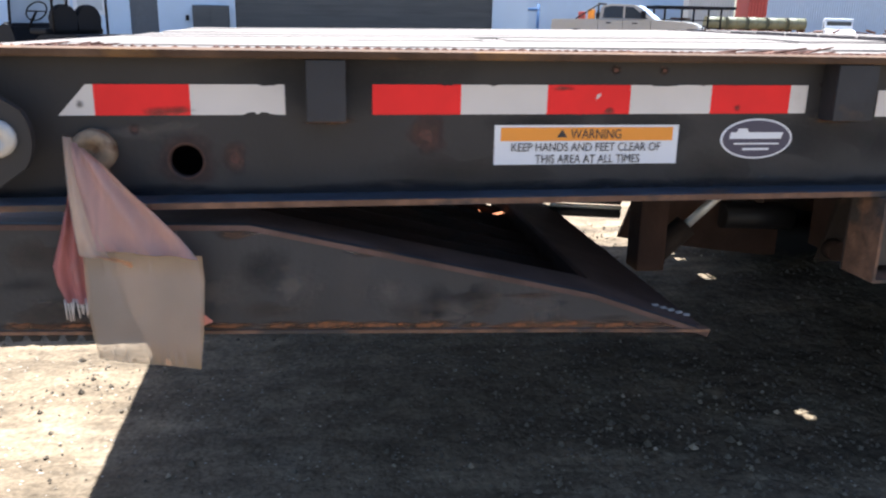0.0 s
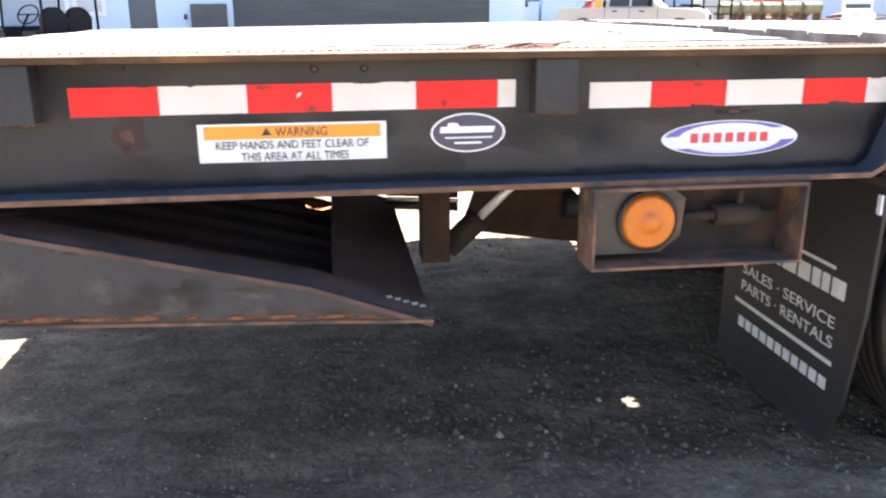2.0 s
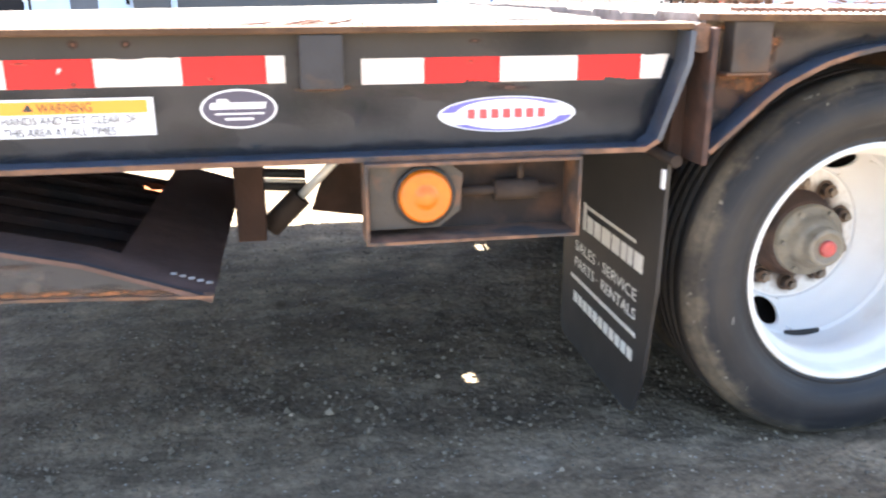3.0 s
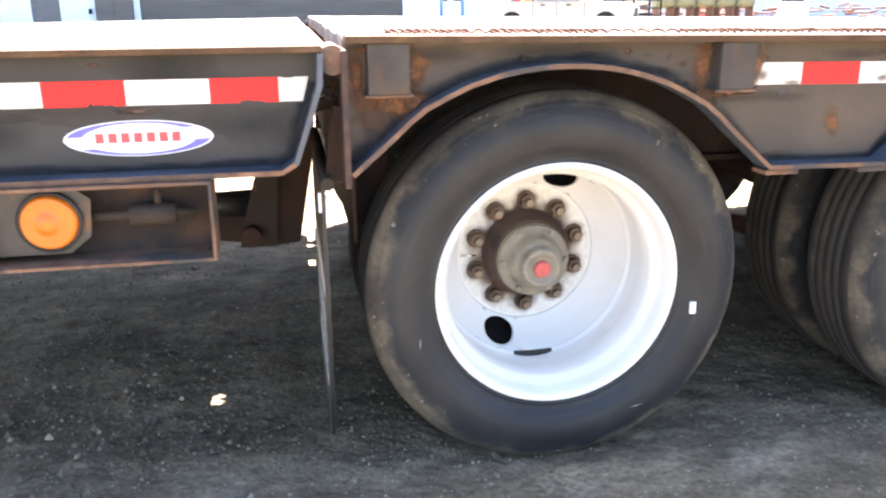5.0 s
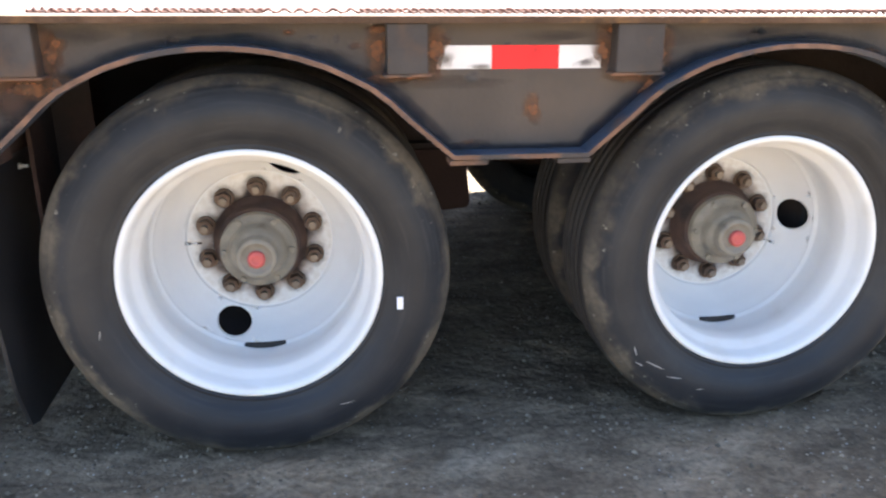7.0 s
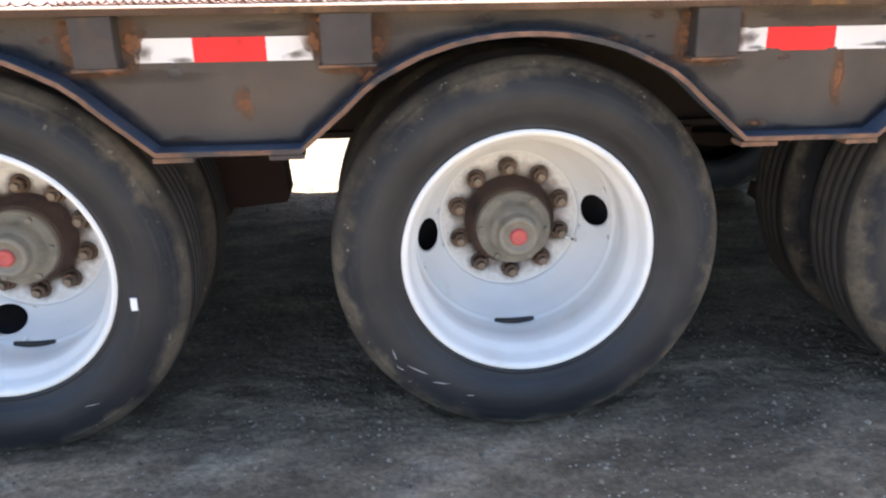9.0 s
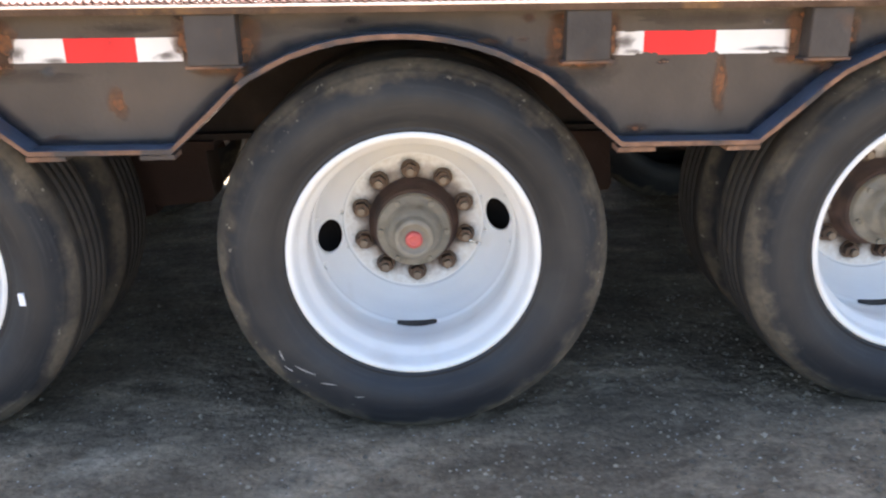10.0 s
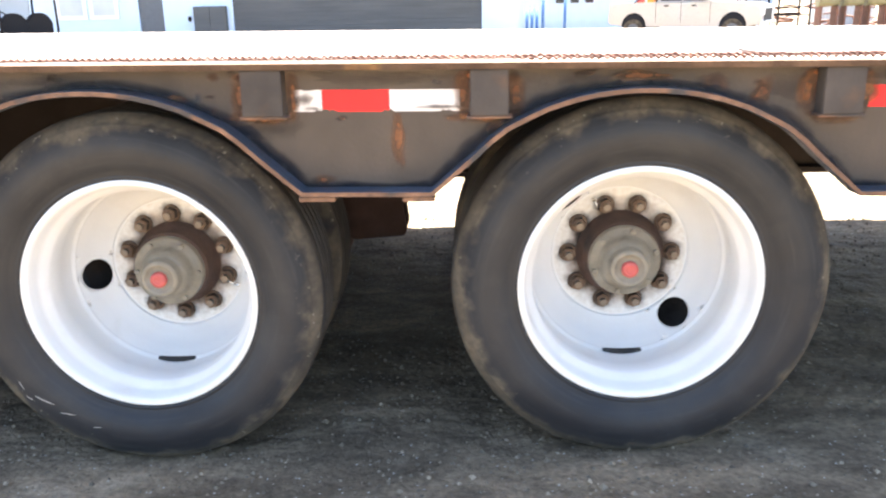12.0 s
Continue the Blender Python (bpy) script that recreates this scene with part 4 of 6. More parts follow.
for i in range(nb):
    y = 0.03 + bw * i
    if i == 4:      # unseen gaps added to let flecks of sun through
        board(TAIL_X0, -1.762, y, DECK_T, True, filler=((y + 0.0004, 1.018), (1.058, y + bw - 0.0004)), wide=0.078)
        board(-1.684, -0.855, y, DECK_T, True, filler=((y + 0.0004, 0.910), (0.944, 0.950), (0.984, y + bw - 0.0004)))
        board(-0.820, -0.54, y, DECK_T, False)
    else:
        board(TAIL_X0, -0.54, y, DECK_T, True)
    x = -0.49
    for x1 in (2.2 + 0.6 * (i % 3), 6.0):
        board(x, x1 - 0.0005, y, DECK_A + rng.uniform(-0.003, 0.003), False)
        x = x1


# twisted traction bar welded along the edge
def twist_bar(x0, x1, y, z, slope, seed):
    bm = bmesh.new()
    r = random.Random(seed)
    for ph in (0.0, math.pi):
        x, prev = x0, None
        while x < x1:
            dz = -slope * (x - PIVOT_A) if slope else 0.0
            gone = noise.noise((x * 3.1, seed * 5.0, ph)) > 0.34
            a = 6.283 * x / 0.034 + ph + 1.5 * noise.noise((x * 9, seed, 0))
            rad = 0.0040 + 0.0014 * noise.noise((x * 40, seed, ph + 3))
            c = Vector((x, y + 0.011 * math.cos(a) + r.uniform(-0.0015, 0.0015), z + dz + 0.0042 * math.sin(a) + r.uniform(-0.001, 0.001)))
            ring = None
            if not gone:
                ring = [bm.verts.new(c + Vector((0, rad * math.cos(q), rad * math.sin(q)))) for q in (0.3, 1.55, 2.8, 4.1, 5.3)]
                if prev:
                    for i in range(5):
                        bm.faces.new((prev[i], prev[(i + 1) % 5], ring[(i + 1) % 5], ring[i]))
            prev = ring
            x += 0.0045
    tagged(part("traction_bar", bm, "splinter", trailer, "rough brown twisted traction bar along the deck edge"), kind="stuff")


twist_bar(TAIL_X0, -0.56, 0.060, 1.019, 0, 1)
twist_bar(-0.40, 5.0, 0.060, 1.035, 0.0108, 2)
rng = random.Random(31)
for i in range(22):
    cx, cy = (rng.uniform(-1.52, -1.20), rng.uniform(0.06, 0.20)) if i < 10 else (rng.uniform(-2.72, -2.58), rng.uniform(0.05, 0.30))
    L, q = rng.uniform(0.02, 0.06) * (1 if i < 10 else 0.55), rng.uniform(-0.5, 0.5)
    bm = bmesh.new()
    tube(bm, (cx - L, cy - L * q, 1.014 + rng.uniform(0, 0.004)), (cx + L, cy + L * q, (1.022 if i < 10 else 1.016) + rng.uniform(0.0, 0.012)), rng.uniform(0.003, 0.006) * (1 if i < 10 else 0.7), 5, 0.0015)
    part("loose_splinter", bm, "splinter", trailer, "torn dark wood splinter on the deck edge")
for y0, y1 in ((0.10, 2.15), (2.235, 2.44), (2.48, Y_FAR - 0.03)):
    boxpart("hinge_cover", (-0.545, -0.484, y0, y1, 0.972, 0.988), "rust_edge", trailer, "rusty plate over the hinge gap")

# ---- ramp beam under the tail ----
RAMP = [(-2.86, 0.569), (-2.764, 0.565), (-2.29, 0.547), (-1.725, 0.524), (-1.498, 0.513), (-1.731, 0.598), (-2.342, 0.742), (-2.739, 0.752), (-2.86, 0.755)]
for y in (-0.046, 2.55):
    bm = bmesh.new()
    prism(bm, RAMP, y, y + 0.014)
    rb = part("ramp_beam", bm, "ramp_paint", trailer, "tapered charcoal ramp beam with chipped rusty edges")
    s = 1 if y < 1 else -1
    bm = bmesh.new()
    band(bm, [RAMP[4], RAMP[5], RAMP[6], RAMP[7], RAMP[8]], min(y + 0.014, y + 0.014 + 0.10 * s), max(y + 0.014, y + 0.014 + 0.10 * s), -0.012)
    part("top_flange", bm, "ramp_plate", rb)
    bm = bmesh.new()
    band(bm, RAMP[:5][::-1], y - 0.004, y + 0.018, 0.006)
    part("bottom_edge", bm, "rust_edge", rb, "orange-rusted bottom edge")
    if y < 0:
        for x, z, w in ((-2.33, 0.728, 0.018), (-2.265, 0.722, 0.012), (-2.165, 0.690, 0.014), (-2.60, 0.70, 0.012), (-2.64, 0.64, 0.01), (-2.68, 0.62, 0.012)):
            chip = rust_patch(x, z, w, 0.0035, rb, int(x * 50), 0.0012, material="scuff_soft", name="paint_chip")
            chip.location.y = y
        for x, z, w, h in ((-2.36, 0.728, 0.030, 0.008), (-2.14, 0.688, 0.026, 0.007), (-1.62, 0.527, 0.06, 0.010), (-1.85, 0.60, 0.05, 0.004)):
            stain = rust_patch(x, z, w, h, rb, int(x * 70), 0.0006, material="rust_faint")
            stain.location.y = y
bm = bmesh.new()
band(bm, [(x, z - 0.001) for x, z in RAMP[4:8]], -0.0480, -0.0462, -0.009)
part("slope_lip", bm, "ramp_plate", trailer, "purple-brown rusty lip along the ramp beam")
rng = random.Random(41)
for i in range(26):
    x = rng.uniform(-2.72, -1.66)
    top = float(np.interp(x, [-2.739, -2.342, -1.731], [0.74, 0.73, 0.588]))
    low = float(np.interp(x, [-2.764, -1.498], [0.572, 0.520]))
    h = rng.uniform(0.006, 0.03)
    stain = rust_patch(x, rng.uniform(low + h, max(low + h, top - h)), rng.uniform(0.008, 0.05), h * min(1.0, (top - low) / 0.12), near_tail, 300 + i, 0.0004, material=("cloud_brown", "scuff_soft", "cloud_dark", "scuff_soft", "cloud_brown")[i % 5], name="ramp_stain")
    stain.location.y = -0.046
for i in range(14):
    x = -2.72 + 0.085 * i
    stain = rust_patch(x, 0.580 - 0.041 * (x + 2.764), rng.uniform(0.02, 0.06), 0.006, near_tail, 340 + i, 0.0004, name="ramp_stain")
    stain.location.y = -0.046
bm = bmesh.new()
for i in range(12):
    x = -2.85 + 0.0285 * i
    z = 0.565 - 0.0340 * (x + 2.764) - 0.004
    prism(bm, [(x, z), (x + 0.02, z - 0.0007), (x + 0.017, z - 0.010), (x + 0.004, z - 0.010)], -0.044, -0.034)
part("serrated_edge", bm, "dirt", trailer, "dark serrated grip teeth")

# ramp decks with lengthwise ribs
RTOP = [(-1.500, 0.512), (-1.688, 0.575)]
RLOW = [(-1.682, 0.508), (-1.731, 0.524), (-2.342, 0.668), (-2.745, 0.678)]
for y0, y1 in ((-0.031, 1.03), (1.53, 2.548)):
    bm = bmesh.new()
    band(bm, RLOW, y0 + 0.12, y1, -0.008)
    rd = part("ramp_deck", bm, "rusty_under", trailer, "rusty brown sloping ramp floor with lengthwise ribs")
    bm = bmesh.new()
    band(bm, RTOP, y0, y1, -0.010)
    part("tip_plate", bm, "ramp_plate", rd, "purple-brown smooth tip plate")
    boxpart("tip_riser", (-1.688, -1.680, y0 + 0.10, y1, 0.508, 0.564), "rusty_under", rd)
    for i in range(7):
        y = y0 + 0.125 + 0.13 * i
        bm = bmesh.new()
        band(bm, [(-1.690, 0.511), (-1.731, 0.524), (-2.342, 0.667), (-2.740, 0.677)], y, y + 0.050, 0.020)
        part("ramp_rib", bm, "rusty_under", rd)
# row of pale beads added for the lit streak along the ramp tip
for x0, x1, y, s in ((-1.585, -1.50, 0.01, 1),):
    bm = bmesh.new()
    for i in range(5):
        u = x0 + (x1 - x0) * i / 5
        z = 0.512 - 0.337 * (u + 1.5)
        box(bm, u, u + 0.012, y + 0.012, y + 0.018, z + 0.002, z + 0.012 - 0.006)
    part("bare_weld", bm, "scrape", trailer, "pale beads painted as the lit streak on the ramp tip")
for i in range(5):
    x = -2.62 + 0.40 * i
    boxpart("cross_member", (x, x + 0.06, 0.014, 2.545, 0.86, 0.966), "under", trailer)
for y in (0.70, 1.86):
    boxpart("tail_rail", (-2.70, -0.67, y, y + 0.10, 0.80, 0.965), "under", trailer)
boxpart("support_post", (-1.475, -1.405, 0.37, 0.44, 0.500, 0.86), "rusty_under", trailer, "brown square support post", 0.004)
bm = bmesh.new()
tube(bm, (-1.40, 0.46, 0.510), (-1.318, 0.455, 0.590), 0.030, 16)
cyl = part("hydraulic_cylinder", bm, "under", trailer, "dirty hydraulic cylinder with a bright rod")
bm = bmesh.new()
tube(bm, (-1.318, 0.455, 0.590), (-1.19, 0.445, 0.715), 0.011, 12)
part("piston_rod", bm, "rod", cyl, "bright bare piston rod")
bm = bmesh.new()
tube(bm, (-1.52, 0.95, 0.533), (-1.30, 0.93, 0.523), 0.006, 10)
part("brake_line", bm, "rod", trailer, "bright bare brake line")
for dz in (0.024, -0.018):
    bm = bmesh.new()
    tube(bm, (-1.52, 0.96, 0.531 + dz), (-1.30, 0.94, 0.521 + dz), 0.015, 10)
    part("air_hose", bm, "black_rubber", trailer, "black air hose")
bm = bmesh.new()
prism(bm, [(-1.285, 0.418), (-0.977, 0.371), (-0.80, 0.348), (-0.74, 0.345), (-0.74, 0.520), (-0.90, 0.515), (-0.95, 0.57), (-1.0, 0.80), (-1.15, 0.80)], 0.97, 0.985)
part("hinge_arm", bm, "rusty_under", trailer, "rust-brown tapered hinge arm")
bm = bmesh.new()
tube(bm, (-0.955, 0.945, 0.488), (-0.725, 0.940, 0.480), 0.040, 16)
part("air_pipe", bm, "black_rubber", trailer, "black pipe lying on the hinge arm")
bm = bmesh.new()
prism(bm, [(-1.02, 0.495), (-0.914, 0.544), (-0.766, 0.616), (-0.60, 0.655), (-0.60, 0.675), (-0.700, 0.697), (-0.785, 0.722), (-0.842, 0.748), (-0.885, 0.80), (-1.02, 0.80)], 0.995, 1.015)
part("lift_arm", bm, "rusty_under", trailer, "dark brown lift arm rising to the tail")
bm = bmesh.new()
prism(bm, [(-0.772, 0.405), (-0.664, 0.405), (-0.641, 0.704), (-0.615, 0.738), (-0.592, 0.800), (-0.618, 0.770), (-0.698, 0.675), (-0.7215, 0.60), (-0.742, 0.53)], 0.700, 0.716)
part("hinge_bracket", bm, "under", trailer, "grey-brown hinge bracket plate")
bm = bmesh.new()
prism(bm, [(-0.690, 0.40), (-0.595, 0.41), (-0.54, 0.70), (-0.535, 0.80), (-0.600, 0.800), (-0.690, 0.68)], 0.717, 0.731)
part("hinge_web", bm, "rusty_under", trailer, "rust-brown hinge web plate")
bm = bmesh.new()
tube(bm, (-0.735, 0.66, 0.445), (-0.735, 0.701, 0.445), 0.030, 16)
part("hinge_bolt", bm, "rusty_under", trailer)

# far flip ramp sloping off the deck's end
bm = bmesh.new()
band(bm, [(-3.75, 0.918), (-2.66, 1.000)], 1.7, Y_FAR + 0.05, 0.05)
part("flip_ramp", bm, "plank", trailer, "far loading ramp sloping off the tail")

# streak of sun on the ramp floor, shaped as a rust-orange sliver
bm = bmesh.new()
prism(bm, [(-1.775, 0.522), (-1.690, 0.512), (-1.688, 0.524), (-1.706, 0.527), (-1.692, 0.538), (-1.724, 0.531), (-1.748, 0.533), (-1.766, 0.545), (-1.757, 0.533), (-1.775, 0.533)], 0.822, 0.860)
part("rusty_lug", bm, "orange_rust", trailer, "rust-orange sliver on the ramp shaped as a streak of sun")

# main rails, cross members and axle hangers
for y in (0.74, 1.72):
    bm = bmesh.new()
    prism_y(bm, [(y, 0.60), (y + 0.10, 0.60), (y + 0.10, 0.618), (y + 0.055, 0.618), (y + 0.055, 0.90), (y + 0.10, 0.90), (y + 0.10, 0.915), (y, 0.915), (y, 0.90), (y + 0.045, 0.90), (y + 0.045, 0.618), (y, 0.618)], -0.50, 6.0)
    part("main_rail", bm, "under", trailer, "brown rusted main frame rail")
for i in range(14):
    x = -0.40 + 0.46 * i
    boxpart("cross_member", (x, x + 0.05, 0.66, 1.90, 0.918 - 0.005 * i * 0.46, 0.965 - 0.005 * i * 0.46), "under", trailer)


# ---- wheels ----
def tyre_mesh():
    bm = bmesh.new()
    prof = [(0.288, 0.056), (0.2975, 0.0455), (0.3015, 0.0440), (0.3045, 0.0400), (0.3075, 0.0405), (0.3105, 0.0425), (0.3135, 0.0395)]
    prof += [(0.318 + 0.0075 * i, 0.0165 + 5.8 * (0.318 + 0.0075 * i - 0.380) ** 2) for i in range(16)]
    prof += [(0.4345, 0.0330), (0.4360, 0.0360), (0.4420, 0.0400), (0.452, 0.050), (0.459, 0.062)]
    grooves = (0.098, 0.132, 0.166, 0.200)
    for g in grooves:
        prof += [(0.4625, g - 0.0045), (0.450, g - 0.003), (0.450, g + 0.003), (0.4625, g + 0.0045)]
    side = [(0.459, 0.062), (0.452, 0.050), (0.438, 0.038), (0.412, 0.0275), (0.372, 0.020), (0.345, 0.0215), (0.322, 0.026), (0.300, 0.036), (0.288, 0.052)]
    prof += [(r, 0.296 - y) for r, y in side]
    rings = lathe(bm, prof, 96, closed=False)
    for ring in rings:
        for v in ring:
            if v.co.z < -0.4535:
                v.co.z = -0.4535 + (v.co.z + 0.4535) * 0.1
    for f in bm.faces:
        c = f.calc_center_median()
        rr = math.hypot(c.x, c.z)
        f.material_index = 2 if rr > 0.4545 and abs(c.y - 0.148) < 0.09 else (1 if rr > 0.409 else 0)
    return bm


def rim_mesh():
    """Steel dual wheel: rolled flange, stepped well, dished disc with two hand holes and a bolt face."""
    bm = bmesh.new()
    barrel = [(0.286, 0.056), (0.2905, 0.046), (0.2985, 0.0435), (0.3005, 0.048), (0.2975, 0.0415), (0.2915, 0.040), (0.285, 0.045), (0.2805, 0.055),
              (0.277, 0.080), (0.272, 0.092), (0.2615, 0.105), (0.2575, 0.118), (0.2575, 0.165), (0.2620, 0.182), (0.2620, 0.232), (0.2590, 0.240), (0.2550, 0.242)]
    lathe(bm, barrel, 96)
    # the disc, with two oval hand holes fitted into its grid
    rad = [0.2550, 0.2535, 0.1900, 0.1885, 0.1872, 0.1860, 0.1830, 0.115]

    def depth(r):
        return float(np.interp(-r, [-0.2550, -0.2535, -0.2500, -0.2420, -0.2340, -0.2250, -0.2160, -0.2060, -0.1980, -0.1900, -0.1885, -0.1872, -0.1860, -0.1830, -0.115],
                               [0.242, 0.250, 0.258, 0.2725, 0.2870, 0.3010, 0.3110, 0.3205, 0.3275, 0.3335, 0.3375, 0.3396, 0.3401, 0.3400, 0.3400]))

    def vert(r, a):
        return bm.verts.new((r * math.cos(a), depth(r), r * math.sin(a)))

    def strip(ra, rb, a0, a1, k, close):
        m = k if close else k + 1
        lo = [vert(ra, a0 + (a1 - a0) * i / k) for i in range(m)]
        hi = [vert(rb, a0 + (a1 - a0) * i / k) for i in range(m)]
        for i in range(k):
            f = bm.faces.new((lo[i], hi[i], hi[(i + 1) % m], lo[(i + 1) % m]))
            f.smooth = True
    for ra, rb in zip(rad, rad[1:]):
        if ra != 0.2535:
            strip(ra, rb, 0.0, 2 * math.pi, 96, True)
    half = 0.26
    mids = [0.2535, 0.2500, 0.2420, 0.2340, 0.2250, 0.2160, 0.2060, 0.1980, 0.1900]
    for c in (0.0, math.pi):
        for ra, rb in zip(mids, mids[1:]):
            strip(ra, rb, c + half, c + math.pi - half, 40, False)
        rim_pts = []
        k = 8
        for i in range(k):
            rim_pts.append((0.2535, c - half + 2 * half * i / k))
        for i in range(k):
            rim_pts.append((0.2535 - 0.0635 * i / k, c + half))
        for i in range(k):
            rim_pts.append((0.19, c + half - 2 * half * i / k))
        for i in range(k):
            rim_pts.append((0.19 + 0.0635 * i / k, c - half))
        outer, prev = rim_pts, None
        loops = []
        for t in (0.0, 0.35, 0.7, 1.0):
            ring = []
            for r, a in outer:
                ang = math.atan2((r - 0.22175) / 0.03175, (a - c) / half)
                re, ae = 0.2225 + 0.0285 * math.sin(ang), c + 0.198 * math.cos(ang)
                ring.append(vert(r + (re - r) * t, a + (ae - a) * t))
            loops.append(ring)
        back = [bm.verts.new(v.co + Vector((0, 0.010, 0))) for v in loops[-1]]
        loops.append(back)
        for p, q in zip(loops, loops[1:]):
            for i in range(len(p)):
                f = bm.faces.new((p[i], q[i], q[(i + 1) % len(p)], p[(i + 1) % len(p)]))
                f.smooth = q is not back
    bmesh.ops.remove_doubles(bm, verts=bm.verts[:], dist=0.00005)
    return bm


TYRE = part("tyre", tyre_mesh(), ["tyre", "tyre", "tread"])
RIM = part("wheel", rim_mesh(), "rim")


def make_hub():
    bm = bmesh.new()
    lathe(bm, [(0.120, 0.3395), (0.120, 0.3320), (0.106, 0.328), (0.104, 0.282), (0.100, 0.272), (0.02, 0.270)], 48)
    return part("hub", bm, "hub_dark")


def make_cap():
    bm = bmesh.new()
    rings = lathe(bm, [(0.096, 0.272), (0.096, 0.256), (0.091, 0.250), (0.078, 0.247), (0.071, 0.236), (0.067, 0.218), (0.056, 0.211), (0.052, 0.208), (0.052, 0.188), (0.047, 0.181), (0.038, 0.1795), (0.036, 0.1835), (0.024, 0.184)], 40)
    disc(bm, rings[-1])
    for i in range(6):
        a = 2 * math.pi * (i + 0.3) / 6
        c = (0.0845 * math.cos(a), 0.252, 0.0845 * math.sin(a))
        tube(bm, c, (c[0], 0.240, c[2]), 0.0075, 6)
    return part("hub_cap", bm, "hub")


def make_plug():
    bm = bmesh.new()
    rings = lathe(bm, [(0.0215, 0.1845), (0.0215, 0.176), (0.0185, 0.172), (0.010, 0.171), (0.008, 0.1735), (0.003, 0.1735)], 28)
    disc(bm, rings[-1])
    return part("oil_plug", bm, "red_plug")


def make_nut():
    bm = bmesh.new()
    tube(bm, (0, 0, 0), (0, -0.004, 0), 0.026, 14, 0.024)
    tube(bm, (0, -0.004, 0), (0, -0.027, 0), 0.0205, 6, 0.0190)
    k = len(bm.faces)
    tube(bm, (0, -0.0265, 0), (0, -0.041, 0), 0.0098, 10)
    for i, f in enumerate(bm.faces):
        f.material_index = 1 if i >= k else 0
    return part("wheel_nut", bm, ["nut", "stud"])


def make_face():
    bm = bmesh.new()
    lathe(bm, [(0.1825, 0.3388), (0.117, 0.3388), (0.117, 0.3400)], 60)
    return part("bolt_face", bm, "rim_dirt")


def make_smear():
    bm = bmesh.new()
    r = random.Random(3)
    c = bm.verts.new((0, 0, 0))
    ring = [bm.verts.new(((0.036 + 0.006 * r.random()) * math.cos(a), 0, (0.036 + 0.006 * r.random()) * math.sin(a))) for a in [2 * math.pi * i / 18 for i in range(18)]]
    for i in range(18):
        bm.faces.new((c, ring[i], ring[(i + 1) % 18]))
    return part("grease_smear", bm, "grease_soft")


def make_inner():
    bm = bmesh.new()
    lathe(bm, [(0.296, 0.372), (0.284, 0.378), (0.262, 0.400), (0.256, 0.425), (0.11, 0.425)], 48)
    return part("inner_wheel", bm, "under")


INNER = make_inner()
HUB, CAP, PLUG, NUT, FACE, SMEAR = make_hub(), make_cap(), make_plug(), make_nut(), make_face(), make_smear()
# dark sliver where barrel and disc meet, at the very bottom
bm = bmesh.new()
ra = [(-math.pi / 2 + (i - 8) * 0.026, 0.008 * math.sin(math.pi * i / 16) ** 0.6) for i in range(17)]
lo = [bm.verts.new(((0.2608 - 0.0004) * math.cos(a), 0.2365 - w * 0.9, (0.2608 - 0.0004) * math.sin(a))) for a, w in ra]
hi = [bm.verts.new((0.2543 * math.cos(a), 0.2396, 0.2543 * math.sin(a))) for a, w in ra]
h2 = [bm.verts.new((0.2525 * math.cos(a), 0.2420 + w, 0.2525 * math.sin(a))) for a, w in ra]
for p, q in ((lo, hi), (hi, h2)):
    for i in range(16):
        bm.faces.new((p[i], p[i + 1], q[i + 1], q[i]))
DARK_SLIT = part("dirt_patch", bm, "dirt")
bm = bmesh.new()
tube(bm, (-0.175, 0.30, 0.01), (-0.145, 0.305, 0.008), 0.003, 8)
tube(bm, (-0.186, 0.299, 0.0105), (-0.175, 0.30, 0.01), 0.0045, 8)
VALVE = part("valve_stem", bm, "chrome")
PROTO = (TYRE, RIM, HUB, CAP, PLUG, NUT, FACE, DARK_SLIT, VALVE, SMEAR, INNER)
I4 = Matrix.Identity(4)


def make_wheel(xh, zh, hole_turn, nut_turn, valve_turn, y=0.0, flip=False, inner=True):
    """A dual wheel set on the near flank, or flipped on the far one."""
    w = shared("wheel", RIM.data, trailer, pose(xh, y, zh, 0, 0, 180 if flip else 0) @ pose(0, 0, 0, 0, -hole_turn, 0))
    w["label"] = "white-painted steel dual wheel with a greasy hub"
    back = pose(0, 0, 0, 0, hole_turn, 0)
    shared("tyre", TYRE.data, w, back)["label"] = "worn black truck tyre with a dusty shoulder"
    if inner:
        shared("inner_tyre", TYRE.data, w, back @ pose(0, 0.325, 0))
    shared("inner_wheel", INNER.data, w, back)
    if flip:
        return
    shared("hub", HUB.data, w, back)
    shared("hub_cap", CAP.data, w, back @ pose(0, 0, 0, 0, nut_turn, 0))["label"] = "grey oily hub cap"
    shared("oil_plug", PLUG.data, w, back)["label"] = "faded red oil plug"
    shared("bolt_face", FACE.data, w, back)
    shared("dirt_patch", DARK_SLIT.data, w, back)
    shared("valve_stem", VALVE.data, w, back @ pose(0, 0, 0, 0, valve_turn, 0))
    for i in range(10):
        a = radians(36 * i + nut_turn)
        shared("wheel_nut", NUT.data, w, back @ pose(0.1428 * math.cos(a), 0.3385, 0.1428 * math.sin(a), 0, 13.0 * i, 0))
        shared("grease_smear", SMEAR.data, w, back @ pose(0.1428 * math.cos(a), 0.3381, 0.1428 * math.sin(a), 0, 40.0 * i, 0))


